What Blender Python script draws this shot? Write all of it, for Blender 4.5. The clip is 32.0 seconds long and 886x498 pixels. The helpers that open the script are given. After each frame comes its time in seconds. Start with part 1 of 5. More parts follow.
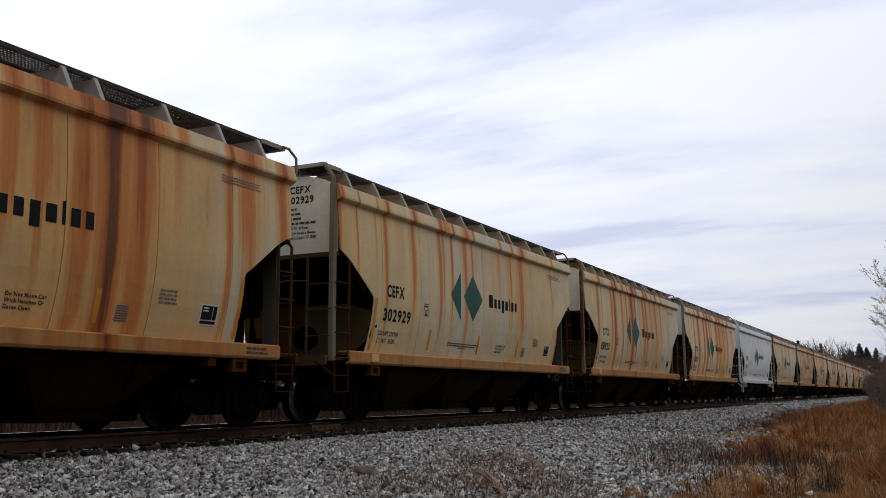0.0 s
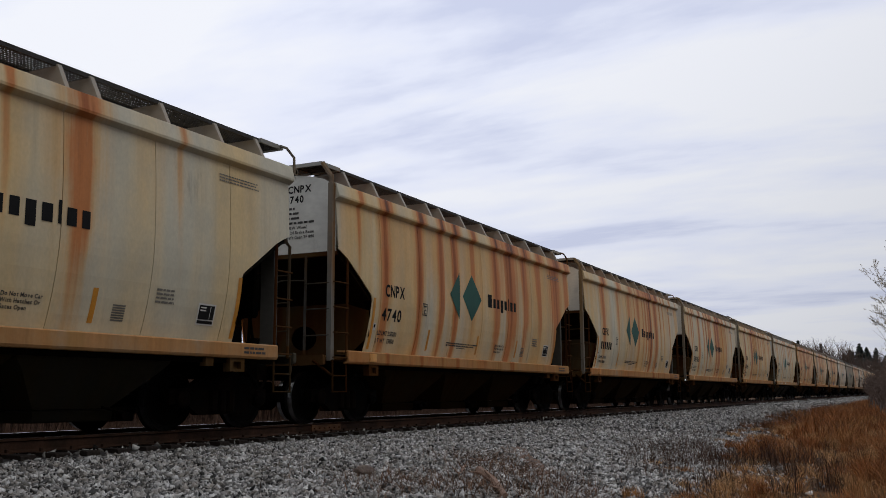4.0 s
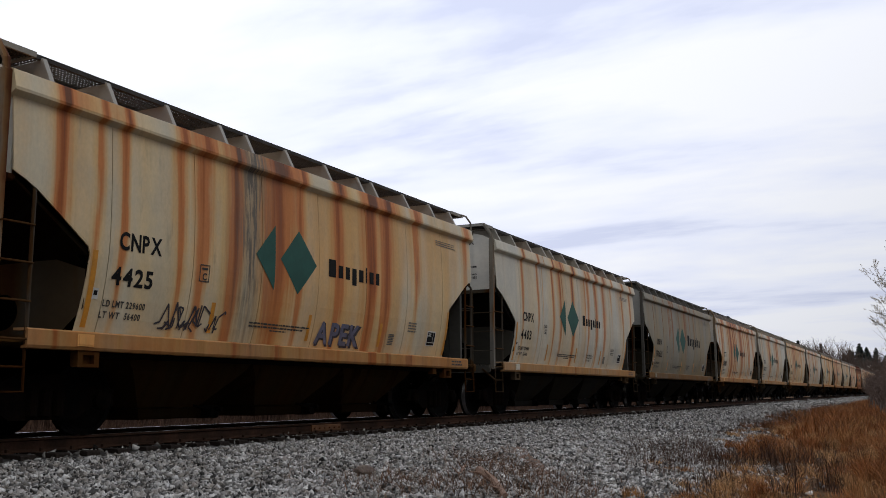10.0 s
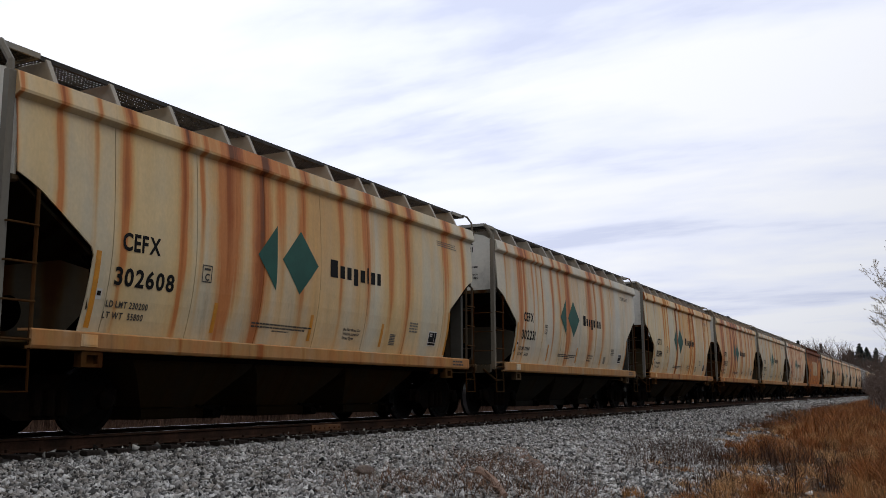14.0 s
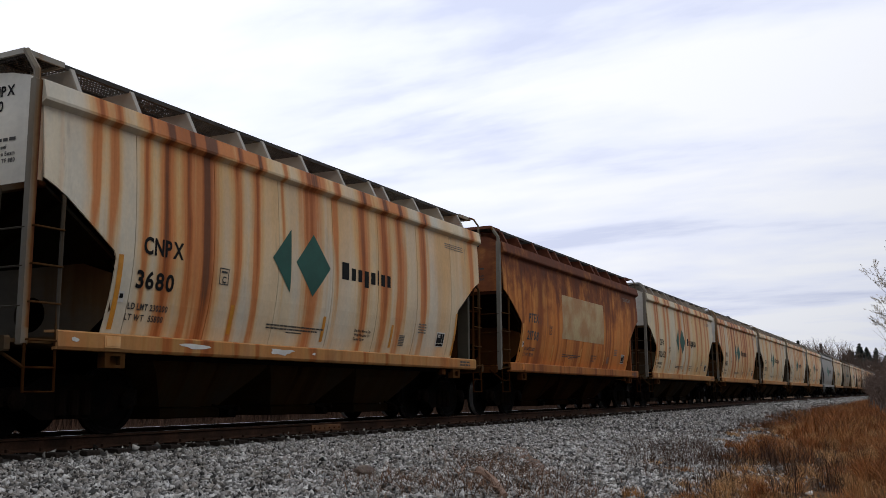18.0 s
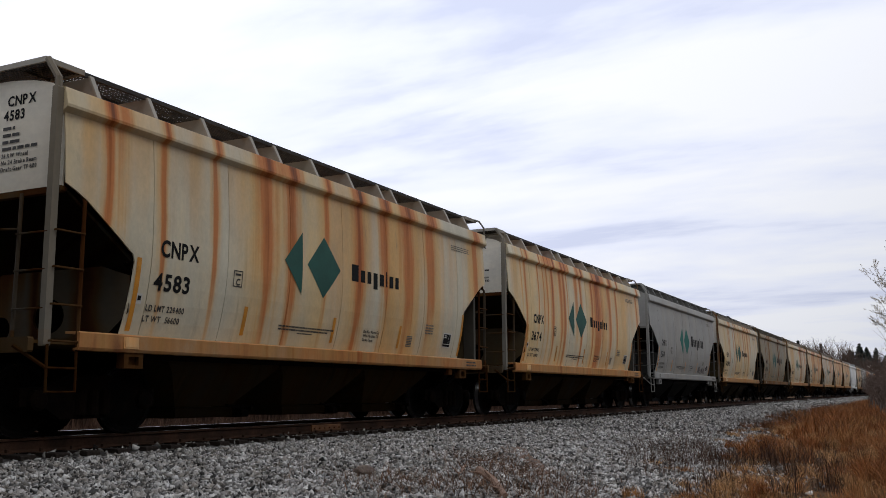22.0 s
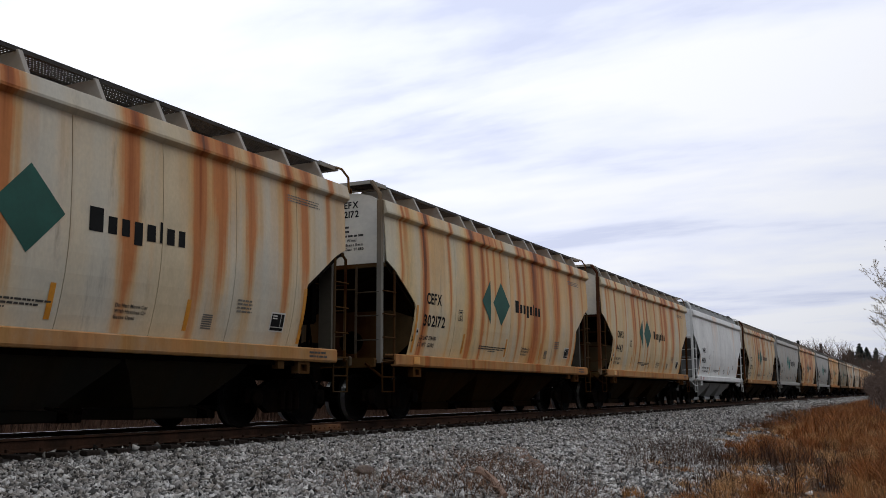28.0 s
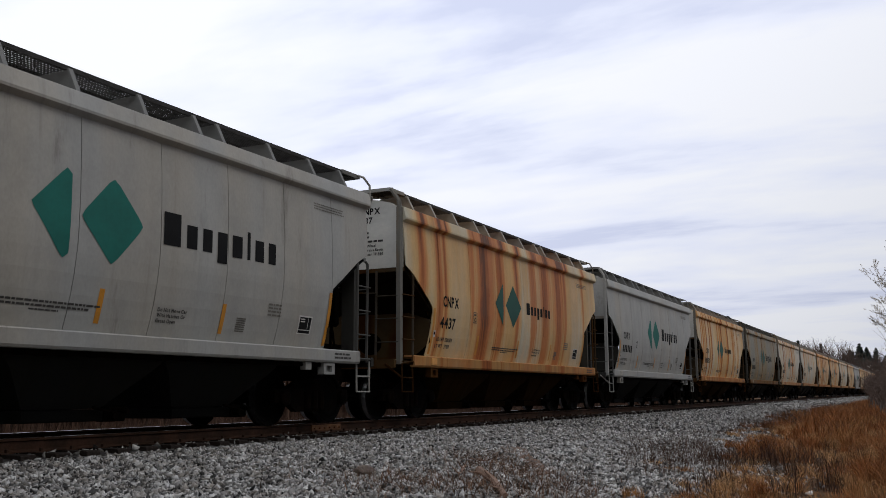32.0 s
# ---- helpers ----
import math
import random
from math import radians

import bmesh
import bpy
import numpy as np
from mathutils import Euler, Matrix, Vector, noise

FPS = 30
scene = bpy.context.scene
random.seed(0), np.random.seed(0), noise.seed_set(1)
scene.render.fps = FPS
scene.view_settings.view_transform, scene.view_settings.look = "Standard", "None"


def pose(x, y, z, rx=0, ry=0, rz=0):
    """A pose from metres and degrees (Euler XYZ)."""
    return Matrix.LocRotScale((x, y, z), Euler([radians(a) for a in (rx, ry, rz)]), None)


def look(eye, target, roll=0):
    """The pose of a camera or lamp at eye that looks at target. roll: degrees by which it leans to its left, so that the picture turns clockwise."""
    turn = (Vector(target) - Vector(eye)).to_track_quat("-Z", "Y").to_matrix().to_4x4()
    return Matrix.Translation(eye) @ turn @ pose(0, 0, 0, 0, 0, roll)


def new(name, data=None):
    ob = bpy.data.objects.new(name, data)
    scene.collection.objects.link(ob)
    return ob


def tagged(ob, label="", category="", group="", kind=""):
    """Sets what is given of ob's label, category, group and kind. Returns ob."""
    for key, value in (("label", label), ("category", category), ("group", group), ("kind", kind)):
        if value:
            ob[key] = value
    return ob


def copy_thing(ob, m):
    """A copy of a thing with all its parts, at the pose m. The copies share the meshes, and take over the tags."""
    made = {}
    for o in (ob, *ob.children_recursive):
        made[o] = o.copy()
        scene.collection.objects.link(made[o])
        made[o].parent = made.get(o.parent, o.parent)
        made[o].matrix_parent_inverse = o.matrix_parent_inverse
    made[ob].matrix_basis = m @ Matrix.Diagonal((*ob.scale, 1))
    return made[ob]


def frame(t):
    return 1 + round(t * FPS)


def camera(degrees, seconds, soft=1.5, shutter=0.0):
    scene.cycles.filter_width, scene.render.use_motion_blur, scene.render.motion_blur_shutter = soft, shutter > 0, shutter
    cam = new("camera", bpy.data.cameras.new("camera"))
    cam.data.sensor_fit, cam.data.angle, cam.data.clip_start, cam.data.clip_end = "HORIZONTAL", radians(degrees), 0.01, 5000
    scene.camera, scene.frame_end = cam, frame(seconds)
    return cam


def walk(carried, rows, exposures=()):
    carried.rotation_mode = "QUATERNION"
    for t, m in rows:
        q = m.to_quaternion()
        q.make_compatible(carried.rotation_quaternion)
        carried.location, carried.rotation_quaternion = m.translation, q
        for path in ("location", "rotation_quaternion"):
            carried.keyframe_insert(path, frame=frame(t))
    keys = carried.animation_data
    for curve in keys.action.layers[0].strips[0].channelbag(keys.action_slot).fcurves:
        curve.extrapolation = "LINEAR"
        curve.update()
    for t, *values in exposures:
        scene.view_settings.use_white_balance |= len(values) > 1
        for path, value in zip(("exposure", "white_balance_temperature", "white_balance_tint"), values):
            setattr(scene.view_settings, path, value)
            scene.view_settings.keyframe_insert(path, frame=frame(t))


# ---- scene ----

# The world: y runs along the track away from the eye, x across it, z = 0 at the rail heads.
EYE = Matrix.Translation((10.7804, 0.0, 0.4939)) @ pose(0, 0, 0, 98.762, 0, 26.639) @ pose(0, 0, 0, 0, 0, -0.367)
cam = camera(50.16, 32.0, soft=0.9)
# the clip's camera stops down when a bright car fills its view
EXPOSURE = [(0.0, -0.42), (1.7, -0.42), (2.5, -0.52), (3.0, -0.56), (3.5, -0.62), (4.2, -0.60), (5.5, -0.52), (6.2, -0.50), (8.0, -0.42), (13.0, -0.38), (22.0, -0.38), (29.5, -0.38), (30.1, -0.42), (30.5, -0.54), (31.0, -0.54), (31.5, -0.50), (32.0, -0.46)]
walk(cam, [(0.0, EYE), (32.0, EYE)], EXPOSURE)

# ---- world and light ----
SUN_ELEVATION, SUN_TURN = 52.0, 250.0
world = bpy.data.worlds.new("overcast_sky")
scene.world = world
world.use_nodes = True


def build_sky():
    nt = world.node_tree
    nt.nodes.clear()
    n = nt.nodes.new
    out = n("ShaderNodeOutputWorld")
    sky = n("ShaderNodeTexSky")
    sky.sky_type, sky.sun_disc = "NISHITA", False
    sky.sun_elevation, sky.sun_rotation = radians(SUN_ELEVATION), radians(SUN_TURN)
    sky.dust_density = 3.0
    back = n("ShaderNodeBackground")
    back.inputs["Strength"].default_value = 0.10
    nt.links.new(sky.outputs[0], back.inputs["Color"])
    # the cloud deck: long soft rolls, brighter towards the veiled sun
    tc = n("ShaderNodeTexCoord")
    sep = n("ShaderNodeSeparateXYZ")
    nt.links.new(tc.outputs["Generated"], sep.inputs[0])
    lift = n("ShaderNodeMath"); lift.operation = "MAXIMUM"; lift.inputs[1].default_value = 0.03
    nt.links.new(sep.outputs["Z"], lift.inputs[0])
    plus = n("ShaderNodeMath"); plus.operation = "ADD"; plus.inputs[1].default_value = 0.16
    nt.links.new(lift.outputs[0], plus.inputs[0])
    flat = n("ShaderNodeVectorMath"); flat.operation = "DIVIDE"
    nt.links.new(tc.outputs["Generated"], flat.inputs[0])
    nt.links.new(plus.outputs[0], flat.inputs[1])
    place = n("ShaderNodeMapping")
    place.inputs["Rotation"].default_value = (0, 0, radians(-26.6))
    place.inputs["Scale"].default_value = (0.55, 1.35, 0.0)
    place.inputs["Location"].default_value = (3.1, 1.35, 0)
    nt.links.new(flat.outputs[0], place.inputs["Vector"])
    cloud = n("ShaderNodeTexNoise")
    cloud.inputs["Scale"].default_value, cloud.inputs["Detail"].default_value = 1.7, 6.0
    cloud.inputs["Roughness"].default_value, cloud.inputs["Distortion"].default_value = 0.55, 0.15
    nt.links.new(place.outputs[0], cloud.inputs["Vector"])
    ramp = n("ShaderNodeValToRGB")
    ramp.color_ramp.elements[0].position, ramp.color_ramp.elements[0].color = 0.35, (0.67, 0.72, 0.92, 1)
    ramp.color_ramp.elements[1].position, ramp.color_ramp.elements[1].color = 0.58, (0.965, 0.985, 1.055, 1)
    mid = ramp.color_ramp.elements.new(0.46); mid.color = (0.86, 0.90, 1.05, 1)
    nt.links.new(cloud.outputs[0], ramp.inputs[0])
    # veil of light round the hidden sun
    toward = n("ShaderNodeVectorMath"); toward.operation = "DOT_PRODUCT"
    a, e = radians(160.0), radians(56.0)
    toward.inputs[1].default_value = (math.cos(a) * math.cos(e), math.sin(a) * math.cos(e), math.sin(e))
    nt.links.new(tc.outputs["Generated"], toward.inputs[0])
    veil = n("ShaderNodeMapRange"); veil.interpolation_type = "SMOOTHSTEP"
    veil.inputs["From Min"].default_value, veil.inputs["From Max"].default_value = -0.55, 0.76
    veil.inputs["To Min"].default_value, veil.inputs["To Max"].default_value = 0.08, 1.49
    nt.links.new(toward.outputs["Value"], veil.inputs["Value"])
    deck = n("ShaderNodeBackground")
    nt.links.new(ramp.outputs[0], deck.inputs["Color"])
    nt.links.new(veil.outputs[0], deck.inputs["Strength"])
    both = n("ShaderNodeMixShader"); both.inputs[0].default_value = 0.93
    nt.links.new(back.outputs[0], both.inputs[1])
    nt.links.new(deck.outputs[0], both.inputs[2])
    nt.links.new(both.outputs[0], out.inputs["Surface"])


build_sky()
sun_data = bpy.data.lights.new("sun", "SUN")
sun_data.energy, sun_data.angle, sun_data.color = 0.60, radians(25), (1.0, 0.96, 0.9)
sun = new("sun", sun_data)
_az, _el = radians(-20.0), radians(SUN_ELEVATION)
sun.matrix_world = look((40 * math.cos(_az) * math.cos(_el), 40 * math.sin(_az) * math.cos(_el), 40 * math.sin(_el)), (0, 0, 0))


# ---- materials ----
def material(name, base, rough=0.7, metal=0.0, vary=0.25, scale=3.0, bump=0.0, bump_scale=40.0, second=None, spread=(0.4, 0.6), island=0.0, stretch=None, shine=0.5):
    """A surface with coarse and fine variation, a second colour in patches, and fine relief."""
    m = bpy.data.materials.new(name)
    m.use_nodes = True
    nt = m.node_tree
    bsdf = nt.nodes["Principled BSDF"]
    n = nt.nodes.new
    bsdf.inputs["Roughness"].default_value, bsdf.inputs["Metallic"].default_value = rough, metal
    bsdf.inputs["Specular IOR Level"].default_value = shine
    tc = n("ShaderNodeTexCoord")
    vec = tc.outputs["Object"]
    if stretch:
        mp = n("ShaderNodeMapping")
        mp.inputs["Scale"].default_value = stretch
        nt.links.new(vec, mp.inputs[0])
        vec = mp.outputs[0]
    big = n("ShaderNodeTexNoise")
    big.inputs["Scale"].default_value, big.inputs["Detail"].default_value = scale, 5
    nt.links.new(vec, big.inputs["Vector"])
    fine = n("ShaderNodeTexNoise")
    fine.inputs["Scale"].default_value, fine.inputs["Detail"].default_value = scale * 9, 3
    nt.links.new(vec, fine.inputs["Vector"])
    step = n("ShaderNodeMapRange")
    step.inputs["From Min"].default_value, step.inputs["From Max"].default_value = spread
    nt.links.new(big.outputs[0], step.inputs["Value"])
    mix = n("ShaderNodeMix"); mix.data_type = "RGBA"
    mix.inputs["A"].default_value = (*base, 1)
    mix.inputs["B"].default_value = (*(second or [c * (1 - vary) for c in base]), 1)
    nt.links.new(step.outputs[0], mix.inputs["Factor"])
    tone = n("ShaderNodeMapRange")
    tone.inputs["To Min"].default_value, tone.inputs["To Max"].default_value = 1 - vary, 1 + vary
    nt.links.new(fine.outputs[0], tone.inputs["Value"])
    last = tone.outputs[0]
    if island:
        geo = n("ShaderNodeNewGeometry")
        r = n("ShaderNodeMapRange")
        r.inputs["To Min"].default_value, r.inputs["To Max"].default_value = 1 - island, 1 + island
        nt.links.new(geo.outputs["Random Per Island"], r.inputs["Value"])
        times = n("ShaderNodeMath"); times.operation = "MULTIPLY"
        nt.links.new(last, times.inputs[0]); nt.links.new(r.outputs[0], times.inputs[1])
        last = times.outputs[0]
    shade = n("ShaderNodeVectorMath"); shade.operation = "SCALE"
    nt.links.new(mix.outputs["Result"], shade.inputs[0])
    nt.links.new(last, shade.inputs["Scale"])
    nt.links.new(shade.outputs[0], bsdf.inputs["Base Color"])
    if bump:
        b = n("ShaderNodeBump"); b.inputs["Strength"].default_value = bump; b.inputs["Distance"].default_value = 0.02
        bn = n("ShaderNodeTexNoise"); bn.inputs["Scale"].default_value = bump_scale; bn.inputs["Detail"].default_value = 4
        nt.links.new(vec, bn.inputs["Vector"])
        nt.links.new(bn.outputs[0], b.inputs["Height"])
        nt.links.new(b.outputs[0], bsdf.inputs["Normal"])
    return m


def car_paint(name, slots):
    """Hopper paint. Object colour: red = rust, green = which streaks, blue = cream to grey, alpha = tone of the paint,
    with the shade on sheltered parts put in.
    Each of the slots is one run of rust or soot of the car: its station, half width and strength (below zero: soot)."""
    m = bpy.data.materials.new(name)
    m.use_nodes = True
    nt = m.node_tree
    bsdf = nt.nodes["Principled BSDF"]
    n, link = nt.nodes.new, nt.links.new

    def calc(op, a, b=None, c=None):
        k = n("ShaderNodeMath"); k.operation = op
        for i, v in enumerate((a, b, c)):
            if v is None:
                continue
            if isinstance(v, (int, float)):
                k.inputs[i].default_value = v
            else:
                link(v, k.inputs[i])
        return k.outputs[0]

    def blend(f, a, b):
        k = n("ShaderNodeMix"); k.data_type = "RGBA"
        link(f, k.inputs["Factor"])
        for s, v in (("A", a), ("B", b)):
            if isinstance(v, tuple):
                k.inputs[s].default_value = (*v, 1)
            else:
                link(v, k.inputs[s])
        return k.outputs["Result"]

    def ramp(v, lo, hi, a=0.0, b=1.0):
        k = n("ShaderNodeMapRange"); k.interpolation_type = "SMOOTHSTEP"
        for s, q in (("Value", v), ("From Min", lo), ("From Max", hi), ("To Min", a), ("To Max", b)):
            if isinstance(q, (int, float)):
                k.inputs[s].default_value = q
            else:
                link(q, k.inputs[s])
        return k.outputs[0]

    def grain(y, z, w, detail=4.0, rough=0.55):
        v = n("ShaderNodeCombineXYZ")
        for i, q in enumerate((y, z, w)):
            link(q, v.inputs[i])
        k = n("ShaderNodeTexNoise"); k.inputs["Scale"].default_value = 1.0
        k.inputs["Detail"].default_value, k.inputs["Roughness"].default_value = detail, rough
        link(v.outputs[0], k.inputs["Vector"])
        return k.outputs[0]

    info = n("ShaderNodeObjectInfo")
    col = n("ShaderNodeSeparateColor")
    link(info.outputs["Color"], col.inputs[0])
    rust, seed, grey, tone = col.outputs[0], col.outputs[1], col.outputs[2], info.outputs["Alpha"]
    tc = n("ShaderNodeTexCoord")
    pos = n("ShaderNodeSeparateXYZ")
    link(tc.outputs["Object"], pos.inputs[0])
    x, y, z = pos.outputs
    station = y
    y = calc("ADD", y, calc("MULTIPLY", x, 0.35))
    w = calc("MULTIPLY", seed, 90.0)

    def cells(per_metre, drift, shift):
        """Irregular upright bands: three random numbers of the band and the distance from its middle line."""
        v = n("ShaderNodeTexVoronoi"); v.voronoi_dimensions = "1D"
        v.inputs["Scale"].default_value = 1.0
        link(calc("ADD", calc("MULTIPLY", calc("ADD", y, calc("MULTIPLY", drift, 0.40)), per_metre), calc("MULTIPLY", seed, shift)), v.inputs["W"])
        q = n("ShaderNodeSeparateColor")
        link(v.outputs["Color"], q.inputs[0])
        return q.outputs[0], q.outputs[1], q.outputs[2], v.outputs["Distance"]

    broad = grain(calc("MULTIPLY", y, 0.9), calc("MULTIPLY", z, 0.06), w, 2.0)
    thin = grain(calc("MULTIPLY", y, 7.0), calc("MULTIPLY", z, 0.20), w, 3.0)
    patch = grain(calc("MULTIPLY", y, 1.6), calc("MULTIPLY", z, 1.1), w, 6.0, 0.65)
    fine = grain(calc("MULTIPLY", y, 26.0), calc("MULTIPLY", z, 14.0), w, 4.0)
    drift = calc("SUBTRACT", grain(calc("MULTIPLY", y, 0.7), calc("MULTIPLY", z, 0.35), w, 2.0), 0.5)
    level = calc("SUBTRACT", 1.0, calc("MULTIPLY", rust, 0.97))
    frayed = calc("MULTIPLY", calc("ADD", calc("SUBTRACT", thin, 0.5), calc("SUBTRACT", patch, 0.5)), 0.55)

    def streaks(per_metre, shift, lo, hi):
        a, b, c, d = cells(per_metre, drift, shift)
        there = ramp(a, calc("SUBTRACT", level, 0.02), calc("ADD", level, 0.22), 0.0, 1.0)
        width = calc("MULTIPLY", calc("ADD", lo, calc("MULTIPLY", b, hi - lo)), calc("ADD", 0.72, calc("MULTIPLY", rust, 0.85)))
        near = calc("SUBTRACT", calc("DIVIDE", d, width), frayed)
        core = calc("ADD", calc("MULTIPLY", ramp(near, 0.0, 0.75, 1.0, 0.0), 0.50), calc("MULTIPLY", ramp(near, 0.10, 1.45, 1.0, 0.0), 0.50))
        foot = calc("SUBTRACT", 3.55, calc("MULTIPLY", calc("ADD", c, rust), 1.65))
        fall = ramp(calc("ADD", z, calc("MULTIPLY", calc("SUBTRACT", thin, 0.5), 1.2)), calc("SUBTRACT", foot, 1.3), calc("ADD", foot, 0.4), calc("ADD", 0.05, calc("MULTIPLY", rust, 0.36)), 1.0)
        return calc("MULTIPLY", calc("MULTIPLY", there, core), fall), c

    big, hue = streaks(1.15, 191.0, 0.12, 0.50)
    small, hue_b = streaks(2.7, 733.0, 0.12, 0.42)
    hair, _ = streaks(9.0, 377.0, 0.12, 0.40)
    run = calc("MAXIMUM", calc("MULTIPLY", big, 0.95), calc("MAXIMUM", calc("MULTIPLY", small, 0.85), calc("MULTIPLY", hair, 0.16)))
    run = calc("MULTIPLY", run, calc("ADD", 0.20, calc("ADD", calc("MULTIPLY", patch, 0.95), calc("MULTIPLY", thin, 0.45))))
    run = calc("MULTIPLY", run, 1.3)
    # the runs that this car is known by
    known = n("ShaderNodeAttribute")
    known.attribute_type, known.attribute_name = "OBJECT", "known"
    known = known.outputs["Fac"]
    others = calc("SUBTRACT", 1.0, calc("MULTIPLY", known, 0.86))
    run = calc("MULTIPLY", run, others)
    here = calc("ADD", station, calc("MULTIPLY", drift, 0.26))
    rusted, sooted, soaked = 0.0, 0.0, 0.0
    for k in range(slots):
        a = n("ShaderNodeAttribute")
        a.attribute_type, a.attribute_name = "OBJECT", "streak_%d" % k
        q = n("ShaderNodeSeparateXYZ")
        link(a.outputs["Vector"], q.inputs[0])
        at, half, much = q.outputs
        size = calc("ABSOLUTE", much)
        off = calc("SUBTRACT", calc("DIVIDE", calc("ABSOLUTE", calc("SUBTRACT", here, at)), calc("MAXIMUM", calc("MULTIPLY", half, 1.40), 0.02)), calc("MULTIPLY", frayed, 1.0))
        body = calc("ADD", calc("MULTIPLY", ramp(off, 0.0, 0.85, 1.0, 0.0), 0.58), calc("MULTIPLY", ramp(off, 0.1, 2.4, 1.0, 0.0), 0.42))
        foot = calc("SUBTRACT", 3.95, calc("MULTIPLY", size, 1.9))
        fall = ramp(calc("ADD", z, calc("MULTIPLY", calc("SUBTRACT", thin, 0.5), 1.1)), calc("SUBTRACT", foot, 1.9), calc("ADD", foot, 0.6), calc("ADD", 0.10, calc("MULTIPLY", size, 0.34)), 1.0)
        v = calc("MULTIPLY", calc("MULTIPLY", body, much), fall)
        rusted, sooted = calc("MAXIMUM", rusted, v), calc("MINIMUM", sooted, v)
        wide = ramp(calc("SUBTRACT", calc("ABSOLUTE", calc("SUBTRACT", here, at)), half), 0.0, 0.62, 1.0, 0.0)
        soaked = calc("ADD", soaked, calc("MULTIPLY", calc("MULTIPLY", wide, calc("MAXIMUM", much, 0.0)), fall))
    comb = grain(calc("MULTIPLY", y, 15.0), calc("MULTIPLY", z, 0.16), calc("ADD", w, 7.0), 2.0)
    rusted = calc("MULTIPLY", rusted, calc("ADD", -0.10, calc("ADD", calc("MULTIPLY", patch, 0.60), calc("ADD", calc("MULTIPLY", thin, 0.95), calc("MULTIPLY", comb, 0.75)))))
    soaked = calc("MULTIPLY", soaked, calc("ADD", -0.1, calc("ADD", calc("MULTIPLY", thin, 0.9), calc("ADD", calc("MULTIPLY", patch, 0.9), ramp(z, 4.02, 4.10, 0.0, 0.75)))))
    rusted = calc("MAXIMUM", rusted, calc("MULTIPLY", ramp(soaked, 0.5, 2.6), 0.42))
    rusted = calc("MULTIPLY", rusted, ramp(z, 4.02, 4.10, 1.1, 1.55))
    allover = ramp(rust, 0.82, 1.0)
    run = calc("MAXIMUM", run, calc("MULTIPLY", allover, calc("ADD", 0.30, calc("MULTIPLY", patch, 0.75))))
    # the ledge of the sill rusts evenly
    ledge = ramp(z, 1.28, 1.32, 1.0, 0.0)
    even = calc("MULTIPLY", ramp(rust, 0.2, 0.9), calc("MULTIPLY_ADD", patch, 1.05, 0.02))
    run = calc("ADD", calc("MULTIPLY", run, calc("SUBTRACT", 1.0, calc("MULTIPLY", ledge, 0.72))), calc("MULTIPLY", even, ledge))
    stain = ramp(run, 0.03, 0.45)
    flow = ramp(run, 0.28, 0.80)
    dark_run = calc("MULTIPLY", calc("MULTIPLY", big, ramp(hue, 0.50, 0.95)), calc("MULTIPLY", others, ramp(z, 1.9, 4.0, 0.10, 1.0)))
    crown = calc("MULTIPLY", allover, ramp(calc("ADD", calc("MULTIPLY", z, 0.34), calc("MULTIPLY", patch, 1.7)), 1.60, 2.40))
    deep = calc("MAXIMUM", calc("MULTIPLY", dark_run, 0.66), crown)
    base = blend(grey, (0.58, 0.54, 0.415), (0.62, 0.63, 0.615))
    yellow = ramp(calc("ADD", calc("ADD", broad, calc("MULTIPLY", patch, 0.25)), calc("MULTIPLY", rust, 0.16)), 0.50, 0.86, 0.0, 0.85)
    yellow = calc("MULTIPLY", calc("MULTIPLY", yellow, calc("SUBTRACT", 1.0, grey)), calc("SUBTRACT", 1.0, calc("MULTIPLY", known, 0.10)))
    c = blend(yellow, base, blend(ramp(rust, 0.35, 0.85), (0.68, 0.475, 0.20), (0.66, 0.37, 0.115)))
    has = ramp(rust, 0.02, 0.15)
    # broad soft wash of rust water
    band = grain(calc("MULTIPLY", y, 1.25), calc("MULTIPLY", z, 0.10), calc("ADD", w, 13.0), 3.0)
    wash = ramp(calc("ADD", calc("ADD", band, calc("MULTIPLY", rust, 0.50)), ramp(z, 1.5, 4.2, -0.10, 0.10)), 0.66, 1.0)
    c = blend(calc("MULTIPLY", calc("MULTIPLY", wash, calc("SUBTRACT", 0.85, calc("MULTIPLY", known, 0.15))), has), c, (0.60, 0.335, 0.115))
    c = blend(calc("MULTIPLY", calc("MULTIPLY", stain, 0.80), has), c, (0.68, 0.33, 0.090))
    tint = blend(ramp(calc("ADD", calc("MULTIPLY", calc("MAXIMUM", calc("MULTIPLY", big, hue), calc("MULTIPLY", small, hue_b)), 0.8), calc("ADD", calc("MULTIPLY", calc("SUBTRACT", patch, 0.5), 0.8), ramp(z, 1.8, 4.2, -0.12, 0.22))), 0.1, 0.75), (0.55, 0.175, 0.040), (0.25, 0.060, 0.022))
    c = blend(calc("MULTIPLY", calc("MULTIPLY", flow, 0.85), has), c, tint)
    c = blend(calc("MULTIPLY", calc("MULTIPLY", deep, has), calc("SUBTRACT", 1.0, ledge)), c, (0.115, 0.040, 0.022))
    soot = ramp(calc("ADD", calc("MULTIPLY", thin, 0.5), calc("MULTIPLY", patch, 0.5)), 0.52, 0.80, 0.0, 0.36)
    c = blend(calc("MULTIPLY", calc("MULTIPLY", ramp(soaked, 0.15, 1.5), 0.66), calc("SUBTRACT", 1.0, calc("MULTIPLY", ledge, 0.5))), c, (0.63, 0.40, 0.165))
